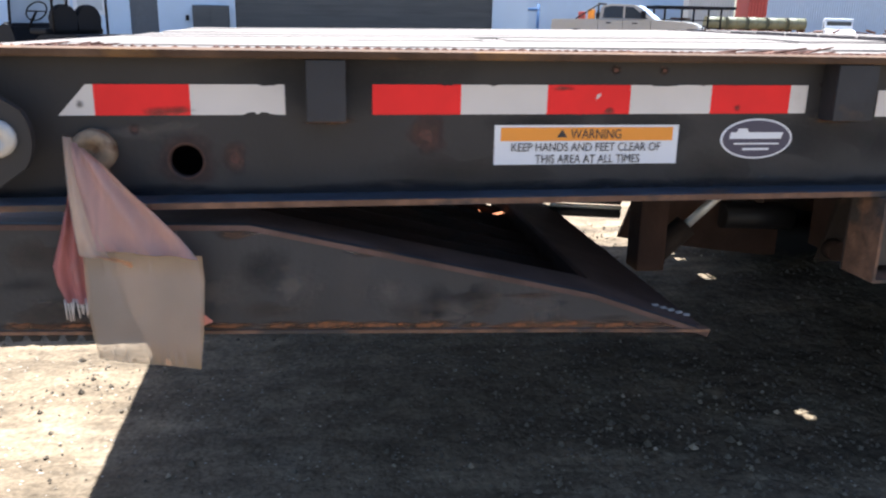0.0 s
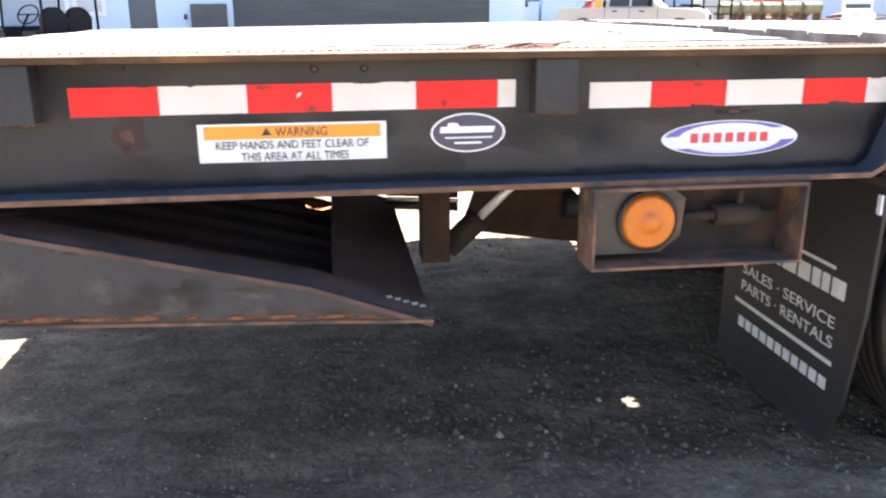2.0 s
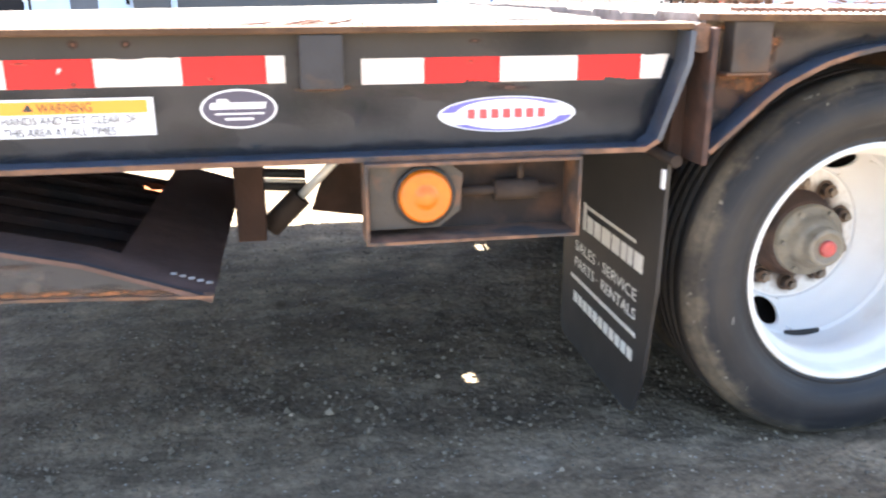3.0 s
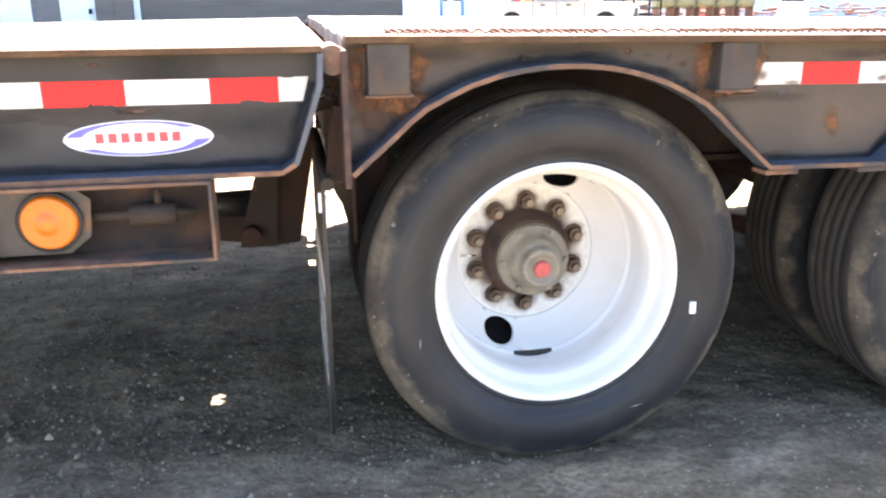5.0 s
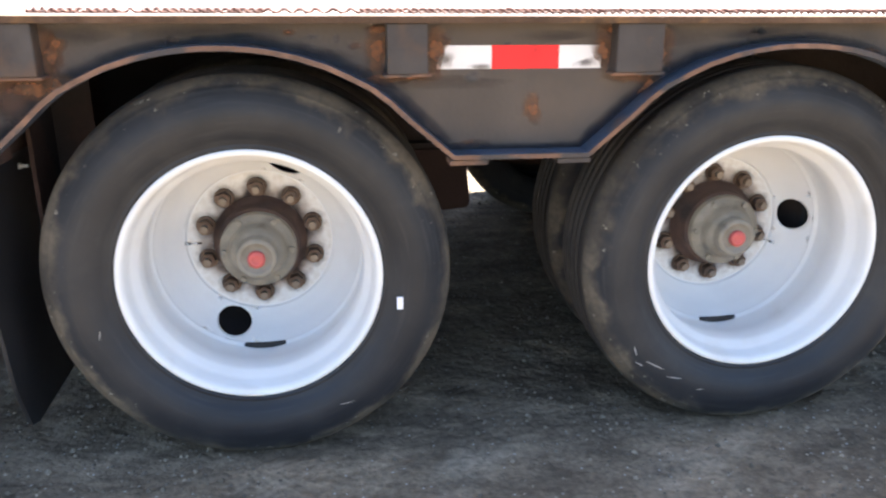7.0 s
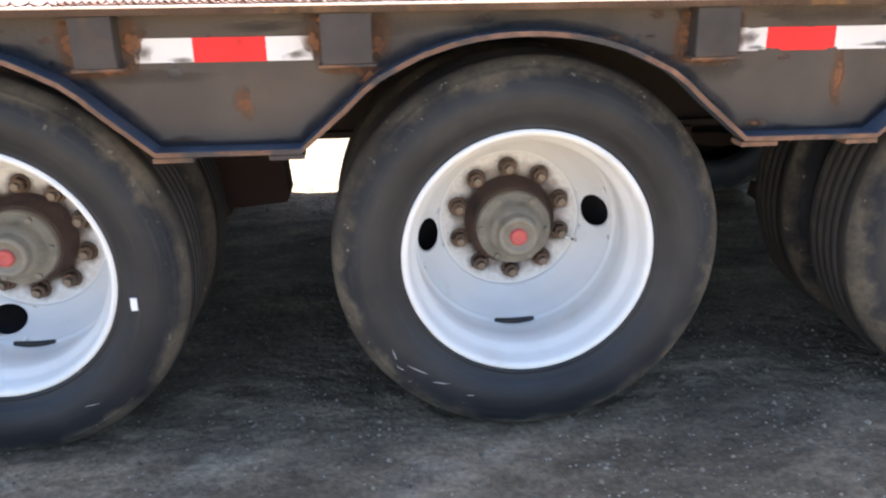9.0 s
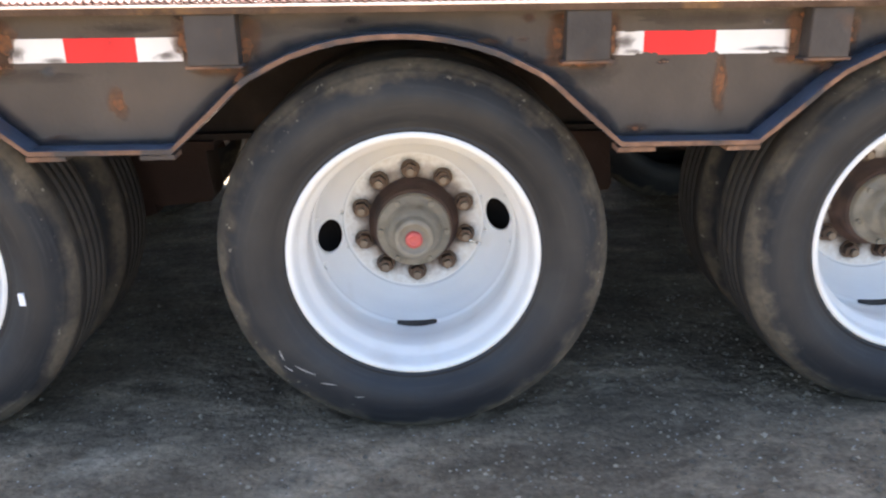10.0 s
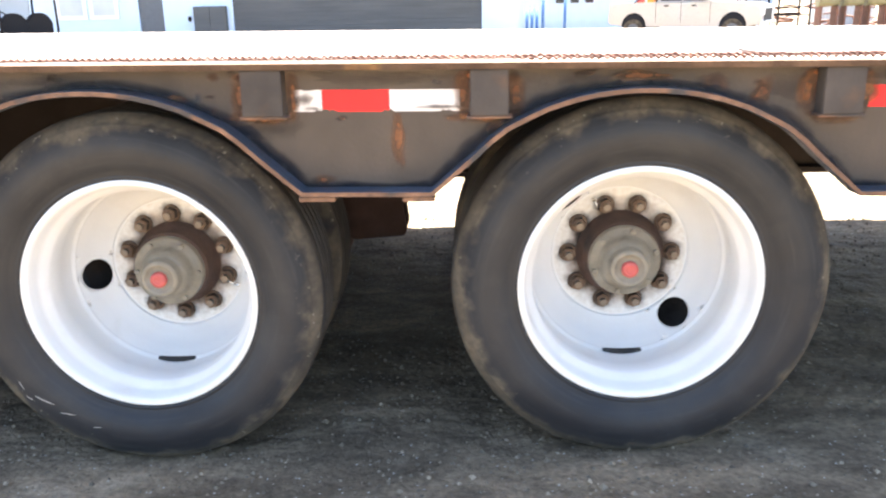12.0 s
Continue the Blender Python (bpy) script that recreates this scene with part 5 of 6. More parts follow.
make_wheel(HUBS[0], HUB_Z[0], -111, 18, 0)
make_wheel(HUBS[1], HUB_Z[1], 6, 20, 195)
make_wheel(HUBS[2], HUB_Z[2], -48, 0, 60)
for h in HUBS:
    make_wheel(h, 0.455, 20, 18, 0, y=Y_FAR, flip=True)
    bm = bmesh.new()
    tube(bm, (h, 0.36, 0.455), (h, Y_FAR - 0.36, 0.455), 0.065, 16)
    tube(bm, (h, 0.42, 0.455), (h, 0.66, 0.455), 0.20, 28)
    tube(bm, (h, Y_FAR - 0.66, 0.455), (h, Y_FAR - 0.42, 0.455), 0.20, 28)
    part("axle", bm, "rusty_under", trailer, "rusty axle tube with brake drums")
    for y in (0.72, 1.70):
        bm = bmesh.new()
        left = h - (0.70 if h < 0.5 else 0.86)
        prism(bm, [(left, 0.60), (h - 0.605, 0.60), (h - 0.606, 0.575), (h - 0.632, 0.572), (h - 0.630, 0.515), (h - 0.622, 0.430), (h - 0.632, 0.412), (left + 0.07, 0.400), (left + 0.04, 0.413), (left, 0.415)], y, y + 0.14)
        part("hanger", bm, "rusty_under", trailer, "rust-red suspension hanger")
        bm = bmesh.new()
        band(bm, [(h - 0.34, 0.385), (h - 0.25, 0.37), (h, 0.35), (h + 0.25, 0.38), (h + 0.42, 0.42)], y + 0.02, y + 0.12, 0.05)
        part("leaf_spring", bm, "rusty_under", trailer)
bm = bmesh.new()
box(bm, 0.328, 0.342, 0.0185, 0.0245, 0.371, 0.401)
chalk = part("chalk_mark", bm, "sign_white", trailer, "small white inspection tag on the tyre wall")
def scuff(xh, zh, turn, r0, r1, sweep, wide):
    """A pale scrape across a tyre wall."""
    bm = bmesh.new()
    rows = []
    for i in range(9):
        u = i / 8
        r, a = r0 + (r1 - r0) * u, radians(turn + sweep * u)
        y = 0.0160 + 5.8 * (r - 0.380) ** 2
        w = wide * (0.4 + math.sin(math.pi * u))
        c, n = Vector((xh + r * math.cos(a), y, zh + r * math.sin(a))), Vector((math.cos(a), 0, math.sin(a)))
        rows.append((bm.verts.new(c - n * w), bm.verts.new(c + n * w)))
    for p, q in zip(rows, rows[1:]):
        bm.faces.new((p[0], q[0], q[1], p[1]))
    part("scuff_mark", bm, "scrape", trailer, "pale scrape on a tyre wall")


for args in ((213, 0.392, 0.400, 4, 0.0011), (221, 0.390, 0.374, 8, 0.0012), (219, 0.412, 0.405, 3, 0.0009), (232, 0.385, 0.368, 6, 0.0010), (246, 0.379, 0.372, 3, 0.0009)):
    scuff(HUBS[1], HUB_Z[1], *args)
for args in ((300, 0.372, 0.384, 5, 0.0007), (196, 0.352, 0.360, 3, 0.0008)):
    scuff(HUBS[0], HUB_Z[0], *args)
for o in PROTO:
    bpy.data.objects.remove(o)

# ---- tail hinge, marker lamp box, pivot and mud flap ----
bm = bmesh.new()
tube(bm, (-0.515, -0.046, 0.996), (-0.515, 0.10, 0.996), 0.029, 24)
part("hinge_pin", bm, "rust_edge", trailer, "sunlit rusty hinge pin between the decks")
bm = bmesh.new()
prism(bm, [(-0.50, 0.975), (-0.476, 0.93), (-0.476, 0.945), (-0.505, 0.995)], -0.02, 0.0)
part("hinge_lug", bm, "rust_edge", trailer)

bm = bmesh.new()
t = 0.006
x0, x1, z0, z1, yf, yb = -1.196, -0.764, 0.610, 0.772, -0.078, 0.02
lamp_box = boxpart("lamp_box", (x0, x1, yb - t, yb, z0, z1), "under", trailer, "open-fronted steel guard box with rust-brown edges")
for d in ((x0, x1, yf, yb - t, z0, z0 + t), (x0, x1, yf, yb - t, z1 - t, z1), (x0, x0 + t, yf, yb - t, z0 + t, z1 - t), (x1 - t, x1, yf, yb - t, z0 + t, z1 - t)):
    boxpart("side_panel", d, "rust_edge", lamp_box)
bm = bmesh.new()
prism(bm, [(-1.185, 0.632), (-1.046, 0.632), (-1.004, 0.665), (-0.998, 0.74), (-1.034, 0.768), (-1.185, 0.768)], yf + 0.040, yf + 0.046)
part("lamp_bracket", bm, "steel_rusty", lamp_box)
bm = bmesh.new()
rings = lathe(bm, [(0.054, 0.0), (0.054, -0.010), (0.051, -0.018), (0.046, -0.021), (0.044, -0.020), (0.034, -0.024), (0.031, -0.0225), (0.020, -0.026), (0.016, -0.031), (0.003, -0.032)], 40)
disc(bm, rings[-1])
lens = part("amber_lens", bm, "amber", lamp_box, "round amber marker lamp lens")
lens.matrix_local = pose(-1.076, yf + 0.040, 0.699)
bm = bmesh.new()
lathe(bm, [(0.0545, 0.0), (0.061, -0.002), (0.061, -0.010), (0.0545, -0.010)], 40)
g = part("grommet", bm, "black_rubber", lamp_box)
g.matrix_local = pose(-1.076, yf + 0.040, 0.699)
bm = bmesh.new()
tube(bm, (-1.02, -0.02, 0.700), (-0.80, -0.02, 0.700), 0.010, 12)
tube(bm, (-0.93, -0.02, 0.700), (-0.84, -0.02, 0.700), 0.022, 14)
tube(bm, (-0.875, -0.02, 0.72), (-0.875, -0.02, 0.755), 0.007, 8)
part("air_valve", bm, "under", lamp_box, "dusty air valve and pipe")

bm = bmesh.new()
circ = ellipse(-2.706, 0.890, 0.052, 0.066, 20, -0.75, 0.75)
prism(bm, [(-2.86, 0.70), (-2.725, 0.805)] + circ + [(-2.725, 0.975), (-2.86, 1.06)], -0.078, -0.060)
lug = part("pivot_plate", bm, "steel", trailer, "rounded black pivot plate with a pale pin")
bm = bmesh.new()
rings = lathe(bm, [(0.029, 0.0), (0.029, -0.008), (0.025, -0.012), (0.008, -0.012), (0.007, -0.009), (0.002, -0.009)], 32)
disc(bm, rings[-1])
p = part("pivot_pin", bm, "pin", lug, "pale worn pivot pin")
p.matrix_local = pose(-2.703, -0.076, 0.892)
bm = bmesh.new()
rings = lathe(bm, [(0.036, 0.0), (0.036, -0.016), (0.033, -0.021), (0.013, -0.022), (0.011, -0.012), (0.004, -0.010)], 32)
disc(bm, rings[-1])
p = part("boss", bm, "boss", near_tail, "round rust-flecked boss")
p.matrix_local = pose(-2.584, 0, 0.861)
bm = bmesh.new()
lathe(bm, [(0.0285, 0.0), (0.052, 0.0)], 32)
p = part("hole_stain", bm, "stain_soft", near_tail, "brown stain round the hole")
p.matrix_local = pose(-2.438, -0.0010, 0.842)
bm = bmesh.new()
lathe(bm, [(0.031, -0.0022), (0.0275, -0.0030), (0.0265, 0.0), (0.0265, 0.013)], 32)
p = part("hole_rim", bm, "rust_stain", near_tail, "worn rim of a drilled hole")
p.matrix_local = pose(-2.441, 0, 0.842)
# near-black cup added behind the hole; its colour stands for the shade inside
bm = bmesh.new()
rings = lathe(bm, [(0.034, 0.014), (0.034, 0.10), (0.002, 0.10)], 24)
disc(bm, rings[-1])
p = part("hollow", bm, "void", near_tail)
p.matrix_local = pose(-2.441, 0, 0.842)

boxpart("bulkhead", (-0.512, -0.502, 0.11, 2.46, 0.740, 0.962), "rusty_under", trailer, "dark rusty cross plate at the hinge")
bm = bmesh.new()
prism(bm, [(-0.536, 0.735), (-0.498, 0.735), (-0.500, 0.895), (-0.512, 0.900), (-0.524, 0.870)], 0.030, 0.055)
part("hinge_leaf", bm, "rusty_under", trailer, "dark rusty hinge leaf below the pin")
bm = bmesh.new()
ring = [(-0.518 + 0.016 * math.cos(a), 0.02 + 0.006 * math.sin(2 * a), 0.940 + 0.024 * math.sin(a)) for a in [2 * math.pi * i / 14 for i in range(15)]]
for p0, p1 in zip(ring[:11], ring[1:12]):
    tube(bm, p0, p1, 0.0045, 6)
tube(bm, (-0.545, 0.03, 0.945), (-0.490, 0.04, 0.915), 0.004, 6)
part("wire_loop", bm, "black_rubber", trailer, "black loop of wire in the hinge gap")

bm = bmesh.new()
prism(bm, [(-0.590, 0.868), (-0.500, 0.880), (-0.500, 0.908), (-0.548, 0.898), (-0.590, 0.892)], 0.140, 0.165)
part("hinge_link", bm, "under", trailer, "dark link across the hinge gap")
bm = bmesh.new()
corner = [(-0.473, 0.16), (-0.464, 0.16), (-0.464, 0.325), (-0.370, 0.325), (-0.370, 0.335), (-0.464, 0.335), (-0.464, 0.95), (-0.473, 0.95)]
low, high = ([bm.verts.new((x, y, z)) for x, y in corner] for z in (0.560, 0.930))
low, high = list(low), list(high)
bm.faces.new(low[::-1])
bm.faces.new(high)
for i in range(8):
    bm.faces.new((low[i], low[(i + 1) % 8], high[(i + 1) % 8], high[i]))
part("flap_mount", bm, "rusty_under", trailer, "rust-brown angle plate behind the mud flap")
for y, z in ((0.070, 0.694), (0.274, 0.686), (0.500, 0.678)):
    bm = bmesh.new()
    tube(bm, (-0.541, y, z), (-0.518, y, z), 0.0042, 8)
    tube(bm, (-0.541, y, z), (-0.535, y, z), 0.0085, 6)
    part("flap_bolt", bm, "rod", trailer, "bright bolt through the flap")

# mud flap across the near wheel pair, hung from a bar
bm = bmesh.new()
prism_y(bm, [(-0.010, 0.735), (0.640, 0.735), (0.635, 0.105), (0.60, 0.088), (0.13, 0.085), (0.085, 0.10), (0.035, 0.22), (0.0, 0.45)], -0.549, -0.540)
flap = part("mud_flap", bm, "black_rubber", trailer, "black rubber mud flap with white dealer lettering")
bm = bmesh.new()
tube(bm, (-0.535, -0.02, 0.742), (-0.535, 0.72, 0.742), 0.014, 10)
part("flap_bar", bm, "under", trailer)
boxpart("reflector_tag", (-0.5555, -0.5495, -0.006, 0.006, 0.680, 0.722), "sign_white", trailer, "small white tag")


def flap_bar(y0, y1, z0, z1):
    bm = bmesh.new()
    box(bm, -0.5504, -0.5492, y0, y1, z0, z1)
    part("lettering_bar", bm, "flap_white", flap)


flap_bar(0.505, 0.530, 0.455, 0.532)
flap_bar(0.455, 0.478, 0.455, 0.532)
flap_bar(0.12, 0.452, 0.520, 0.528)
for a, b in ((0.400, 0.445), (0.345, 0.390), (0.275, 0.335), (0.215, 0.265), (0.172, 0.205), (0.135, 0.165), (0.075, 0.125)):
    flap_bar(a, b, 0.458, 0.502)
lettering("SALES \u00b7 SERVICE", 0.43, 0.029, "flap_white", flap, pose(-0.5496, 0.313, 0.396, 0, 0, -90))
lettering("PARTS \u00b7 RENTALS", 0.43, 0.029, "flap_white", flap, pose(-0.5496, 0.313, 0.347, 0, 0, -90))
flap_bar(0.09, 0.555, 0.292, 0.303)
for a in range(11):
    flap_bar(0.10 + 0.0395 * a, 0.130 + 0.0395 * a, 0.226, 0.256)


# ---- cloth strap hanging from the boss ----
def cloth(name, rows, material, parent, label, thick=0.003, amp=0.006, folds=3.0, seed=0.0, k=22):
    """A limp strip: rows of (left x, right x, left z, right z, depth y), pleated across."""
    bm = bmesh.new()
    grid = []
    for j, (xa, xb, za, zb, y) in enumerate(rows):
        line = []
        for i in range(k + 1):
            u = i / k
            w = amp * (math.sin(folds * 6.28 * u + seed + 0.35 * j) + 0.5 * noise.noise((u * 6, j * 0.7, seed)))
            line.append(bm.verts.new((xa + (xb - xa) * u, y + w, za + (zb - za) * u)))
        grid.append(line)
    for a, b in zip(grid, grid[1:]):
        for i in range(k):
            f = bm.faces.new((a[i], a[i + 1], b[i + 1], b[i]))
            f.smooth = True
    bmesh.ops.solidify(bm, geom=bm.faces[:], thickness=thick)
    return part(name, bm, material, parent, label)


strap = thing("tie_strap", "faded pink and tan cloth strap knotted through the side beam", "strap")
cloth("upper_fold", [(-2.613, -2.585, 0.890, 0.868, -0.050), (-2.613, -2.560, 0.862, 0.850, -0.062), (-2.611, -2.526, 0.822, 0.816, -0.074), (-2.606, -2.484, 0.780, 0.776, -0.085), (-2.601, -2.446, 0.748, 0.736, -0.093), (-2.597, -2.419, 0.722, 0.700, -0.098)], "strap", strap, "pink-striped cloth gathered into pleats", 0.003, 0.0050, 2.6)
cloth("edge_fold", [(-2.616, -2.604, 0.892, 0.890, -0.058), (-2.614, -2.596, 0.845, 0.842, -0.070), (-2.609, -2.582, 0.790, 0.786, -0.088), (-2.602, -2.566, 0.742, 0.738, -0.101), (-2.598, -2.552, 0.712, 0.706, -0.105)], "strap_tan", strap, "cream edge rolled over the pink cloth", 0.003, 0.004, 1.2, 0.6, 12)
cloth("fold_hem", [(-2.590, -2.520, 0.716, 0.700, -0.103), (-2.575, -2.518, 0.712, 0.694, -0.1075), (-2.560, -2.520, 0.708, 0.690, -0.102)], "hem", strap, "orange-tan folded hem", 0.002, 0.003, 1.8)
cloth("lower_panel", [(-2.597, -2.416, 0.716, 0.700, -0.084), (-2.598, -2.414, 0.670, 0.660, -0.086), (-2.598, -2.417, 0.615, 0.605, -0.086), (-2.594, -2.422, 0.566, 0.550, -0.085), (-2.588, -2.429, 0.529, 0.500, -0.082)], "sheer", strap, "thin sheer gauze layer", 0.0012, 0.003, 0.9, 2.0)
cloth("rear_panel", [(-2.560, -2.417, 0.712, 0.698, -0.079), (-2.553, -2.415, 0.675, 0.660, -0.081), (-2.538, -2.418, 0.620, 0.605, -0.081), (-2.516, -2.423, 0.560, 0.550, -0.080), (-2.500, -2.430, 0.514, 0.501, -0.077)], "strap_tan", strap, "sun-bleached tan canvas", 0.003, 0.003, 0.9, 2.0)
cloth("side_tail", [(-2.617, -2.606, 0.800, 0.798, -0.062), (-2.632, -2.603, 0.745, 0.745, -0.064), (-2.651, -2.600, 0.682, 0.690, -0.066), (-2.648, -2.598, 0.652, 0.650, -0.065), (-2.638, -2.598, 0.625, 0.618, -0.064)], "pink_tail", strap, "bunched rose-pink tail", 0.003, 0.006, 2.2, 1.0, 14)
rng = random.Random(5)
for i in range(9):
    x = -2.638 + 0.0046 * i
    bm = bmesh.new()
    tube(bm, (x, -0.064, 0.628), (x + rng.uniform(-0.003, 0.004), -0.066, 0.604 - 0.014 * rng.random()), 0.0016, 5, 0.0006)
    part("frayed_thread", bm, "fringe", strap)
bm = bmesh.new()
prism(bm, [(-2.428, 0.606), (-2.405, 0.585), (-2.428, 0.576)], -0.079, -0.076)
part("torn_corner", bm, "red_cloth", strap, "small red torn corner")

# ---- yard buildings ----
shed = thing("workshop", "white metal workshop with a grey slatted roller door", "building")
YB = 19.6
bm = bmesh.new()
for a, b, z0, z1 in ((-16, -6.42, -0.6, 4.4), (-5.78, -3.98, -0.6, 4.4), (2.38, 3.3, -0.6, 4.4), (-6.42, -5.78, 1.75, 4.4), (-3.98, 2.38, 3.6, 4.4)):
    box(bm, a, b, YB, YB + 0.25, z0, z1)
part("wall", bm, "wall_white", shed)
boxpart("side_wall", (3.05, 3.30, YB + 0.25, 34, -0.6, 4.4), "wall_white", shed)
bm = bmesh.new()
prism_y(bm, [(YB - 0.4, 4.4), (34, 6.0), (34, 6.15), (YB - 0.4, 4.55)], -16.2, 3.5)
part("roof", bm, "wall_white", shed)
boxpart("door", (-6.42, -5.78, YB + 0.06, YB + 0.12, -0.5, 1.75), "door_grey", shed, "dark grey steel side door")
boxpart("door_handle", (-5.14, -5.07, YB - 0.05, YB, 0.86, 0.98), "plastic", shed)
boxpart("door_backing", (-3.98, 2.38, YB + 0.13, YB + 0.2, -0.5, 3.6), "wall_grey", shed)
for i in range(34):
    z = -0.5 + 0.12 * i
    boxpart("slat", (-3.98, 2.38, YB + 0.05 + 0.004 * (i % 2), YB + 0.13, z, z + 0.116), "wall_grey", shed)
for a, b in ((-8.55, -7.75), (-7.68, -6.92)):
    w = boxpart("window", (a, b, YB - 0.04, YB - 0.001, 0.95, 2.0), "sign_white", shed, "white framed window")
    boxpart("pane", (a + 0.1, b - 0.1, YB - 0.046, YB - 0.041, 1.05, 1.9), "window_pane", w)
locker = thing("steel_locker", "dark grey steel locker against the white workshop wall", "locker")
boxpart("body", (-4.97, -4.12, YB - 0.14, YB - 0.02, -0.26, 1.22), "wall_grey", locker, bevel=0.02)
for a, b in ((-4.95, -4.55), (-4.54, -4.14)):
    boxpart("locker_door", (a, b, YB - 0.16, YB - 0.142, -0.2, 1.18), "wall_grey", locker)
boxpart("plinth", (-5.0, -4.1, YB - 0.24, YB - 0.18, -0.26, 0.60), "rust_iron", locker, "dark red sill before the locker")
annex = thing("annex_building", "long pale metal building behind the pickup", "building")
boxpart("wall", (3.3, 16.5, 39.0, 39.4, -0.7, 5.0), "wall_white", annex)
bm = bmesh.new()
prism_y(bm, [(38.7, 5.0), (46, 6.2), (46, 6.4), (38.7, 5.2)], 3.0, 16.8)
part("roof", bm, "wall_white", annex)
for x in (6.2, 6.9, 7.6):
    boxpart("window", (x, x + 0.4, 38.95, 38.999, 1.1, 1.6), "glass", annex)


# ---- parked utility cart ----
def make_cart(at, rz):
    c = thing("utility_cart", "black golf cart with a canopy and clear windscreen", "golf cart", at=at, rz=rz)
    bm = bmesh.new()
    prism(bm, [(-1.22, 0.28), (1.18, 0.28), (1.20, 0.62), (1.05, 0.76), (0.05, 0.74), (-0.10, 0.46), (-0.52, 0.46), (-0.62, 0.88), (-0.82, 0.93), (-1.15, 0.78)], -0.58, 0.58)
    bmesh.ops.bevel(bm, geom=bm.edges[:], offset=0.03, segments=2, affect="EDGES")
    part("body", bm, "plastic", c)
    boxpart("seat", (-0.20, 0.24, -0.54, 0.54, 0.745, 0.84), "plastic", c, bevel=0.03)
    for y in (-0.225, 0.225):
        bm = bmesh.new()
        lobe = [(y - 0.23, 0.80)] + [(y + 0.23 * math.cos(a), 1.02 + 0.20 * math.sin(a)) for a in [math.pi - math.pi * i / 12 for i in range(13)]] + [(y + 0.23, 0.80)]
        prism_y(bm, lobe, 0.20, 0.32)
        bmesh.ops.bevel(bm, geom=bm.edges[:], offset=0.02, segments=2, affect="EDGES")
        part("backrest", bm, "plastic", c)
    for x, y in ((-0.75, -0.53), (-0.75, 0.53), (0.40, -0.50), (0.40, 0.50)):
        bm = bmesh.new()
        tube(bm, (x, y, 0.7), (x + (0.12 if x < 0 else 0), y, 1.82), 0.022, 8)
        part("canopy_post", bm, "plastic", c)
    boxpart("canopy", (-0.8, 0.95, -0.60, 0.60, 1.82, 1.88), "plastic", c, bevel=0.02)
    bm = bmesh.new()
    ring = [(-0.36 + 0.09 * math.sin(a), -0.27 + 0.18 * math.cos(a), 1.10 + 0.15 * math.sin(a)) for a in [2 * math.pi * i / 20 for i in range(21)]]
    for a, b in zip(ring, ring[1:]):
        tube(bm, a, b, 0.013, 6)
    tube(bm, (-0.36, -0.27, 1.10), (-0.66, -0.27, 0.8), 0.02, 6)
    tube(bm, (-0.36, -0.44, 1.10), (-0.36, -0.10, 1.10), 0.012, 6)
    part("steering_wheel", bm, "plastic", c)
    boxpart("windscreen", (-0.74, -0.725, -0.50, 0.50, 0.86, 1.70), "pale_blue", c, "hazy clear windscreen")
    for x in (-0.8, 0.78):
        for y in (-0.5, 0.5):
            bm = bmesh.new()
            tube(bm, (x, y - 0.1, 0.23), (x, y + 0.1, 0.23), 0.23, 20)
            part("wheel", bm, "tyre", c)


make_cart((-6.24, 13.5, -0.07), -40)


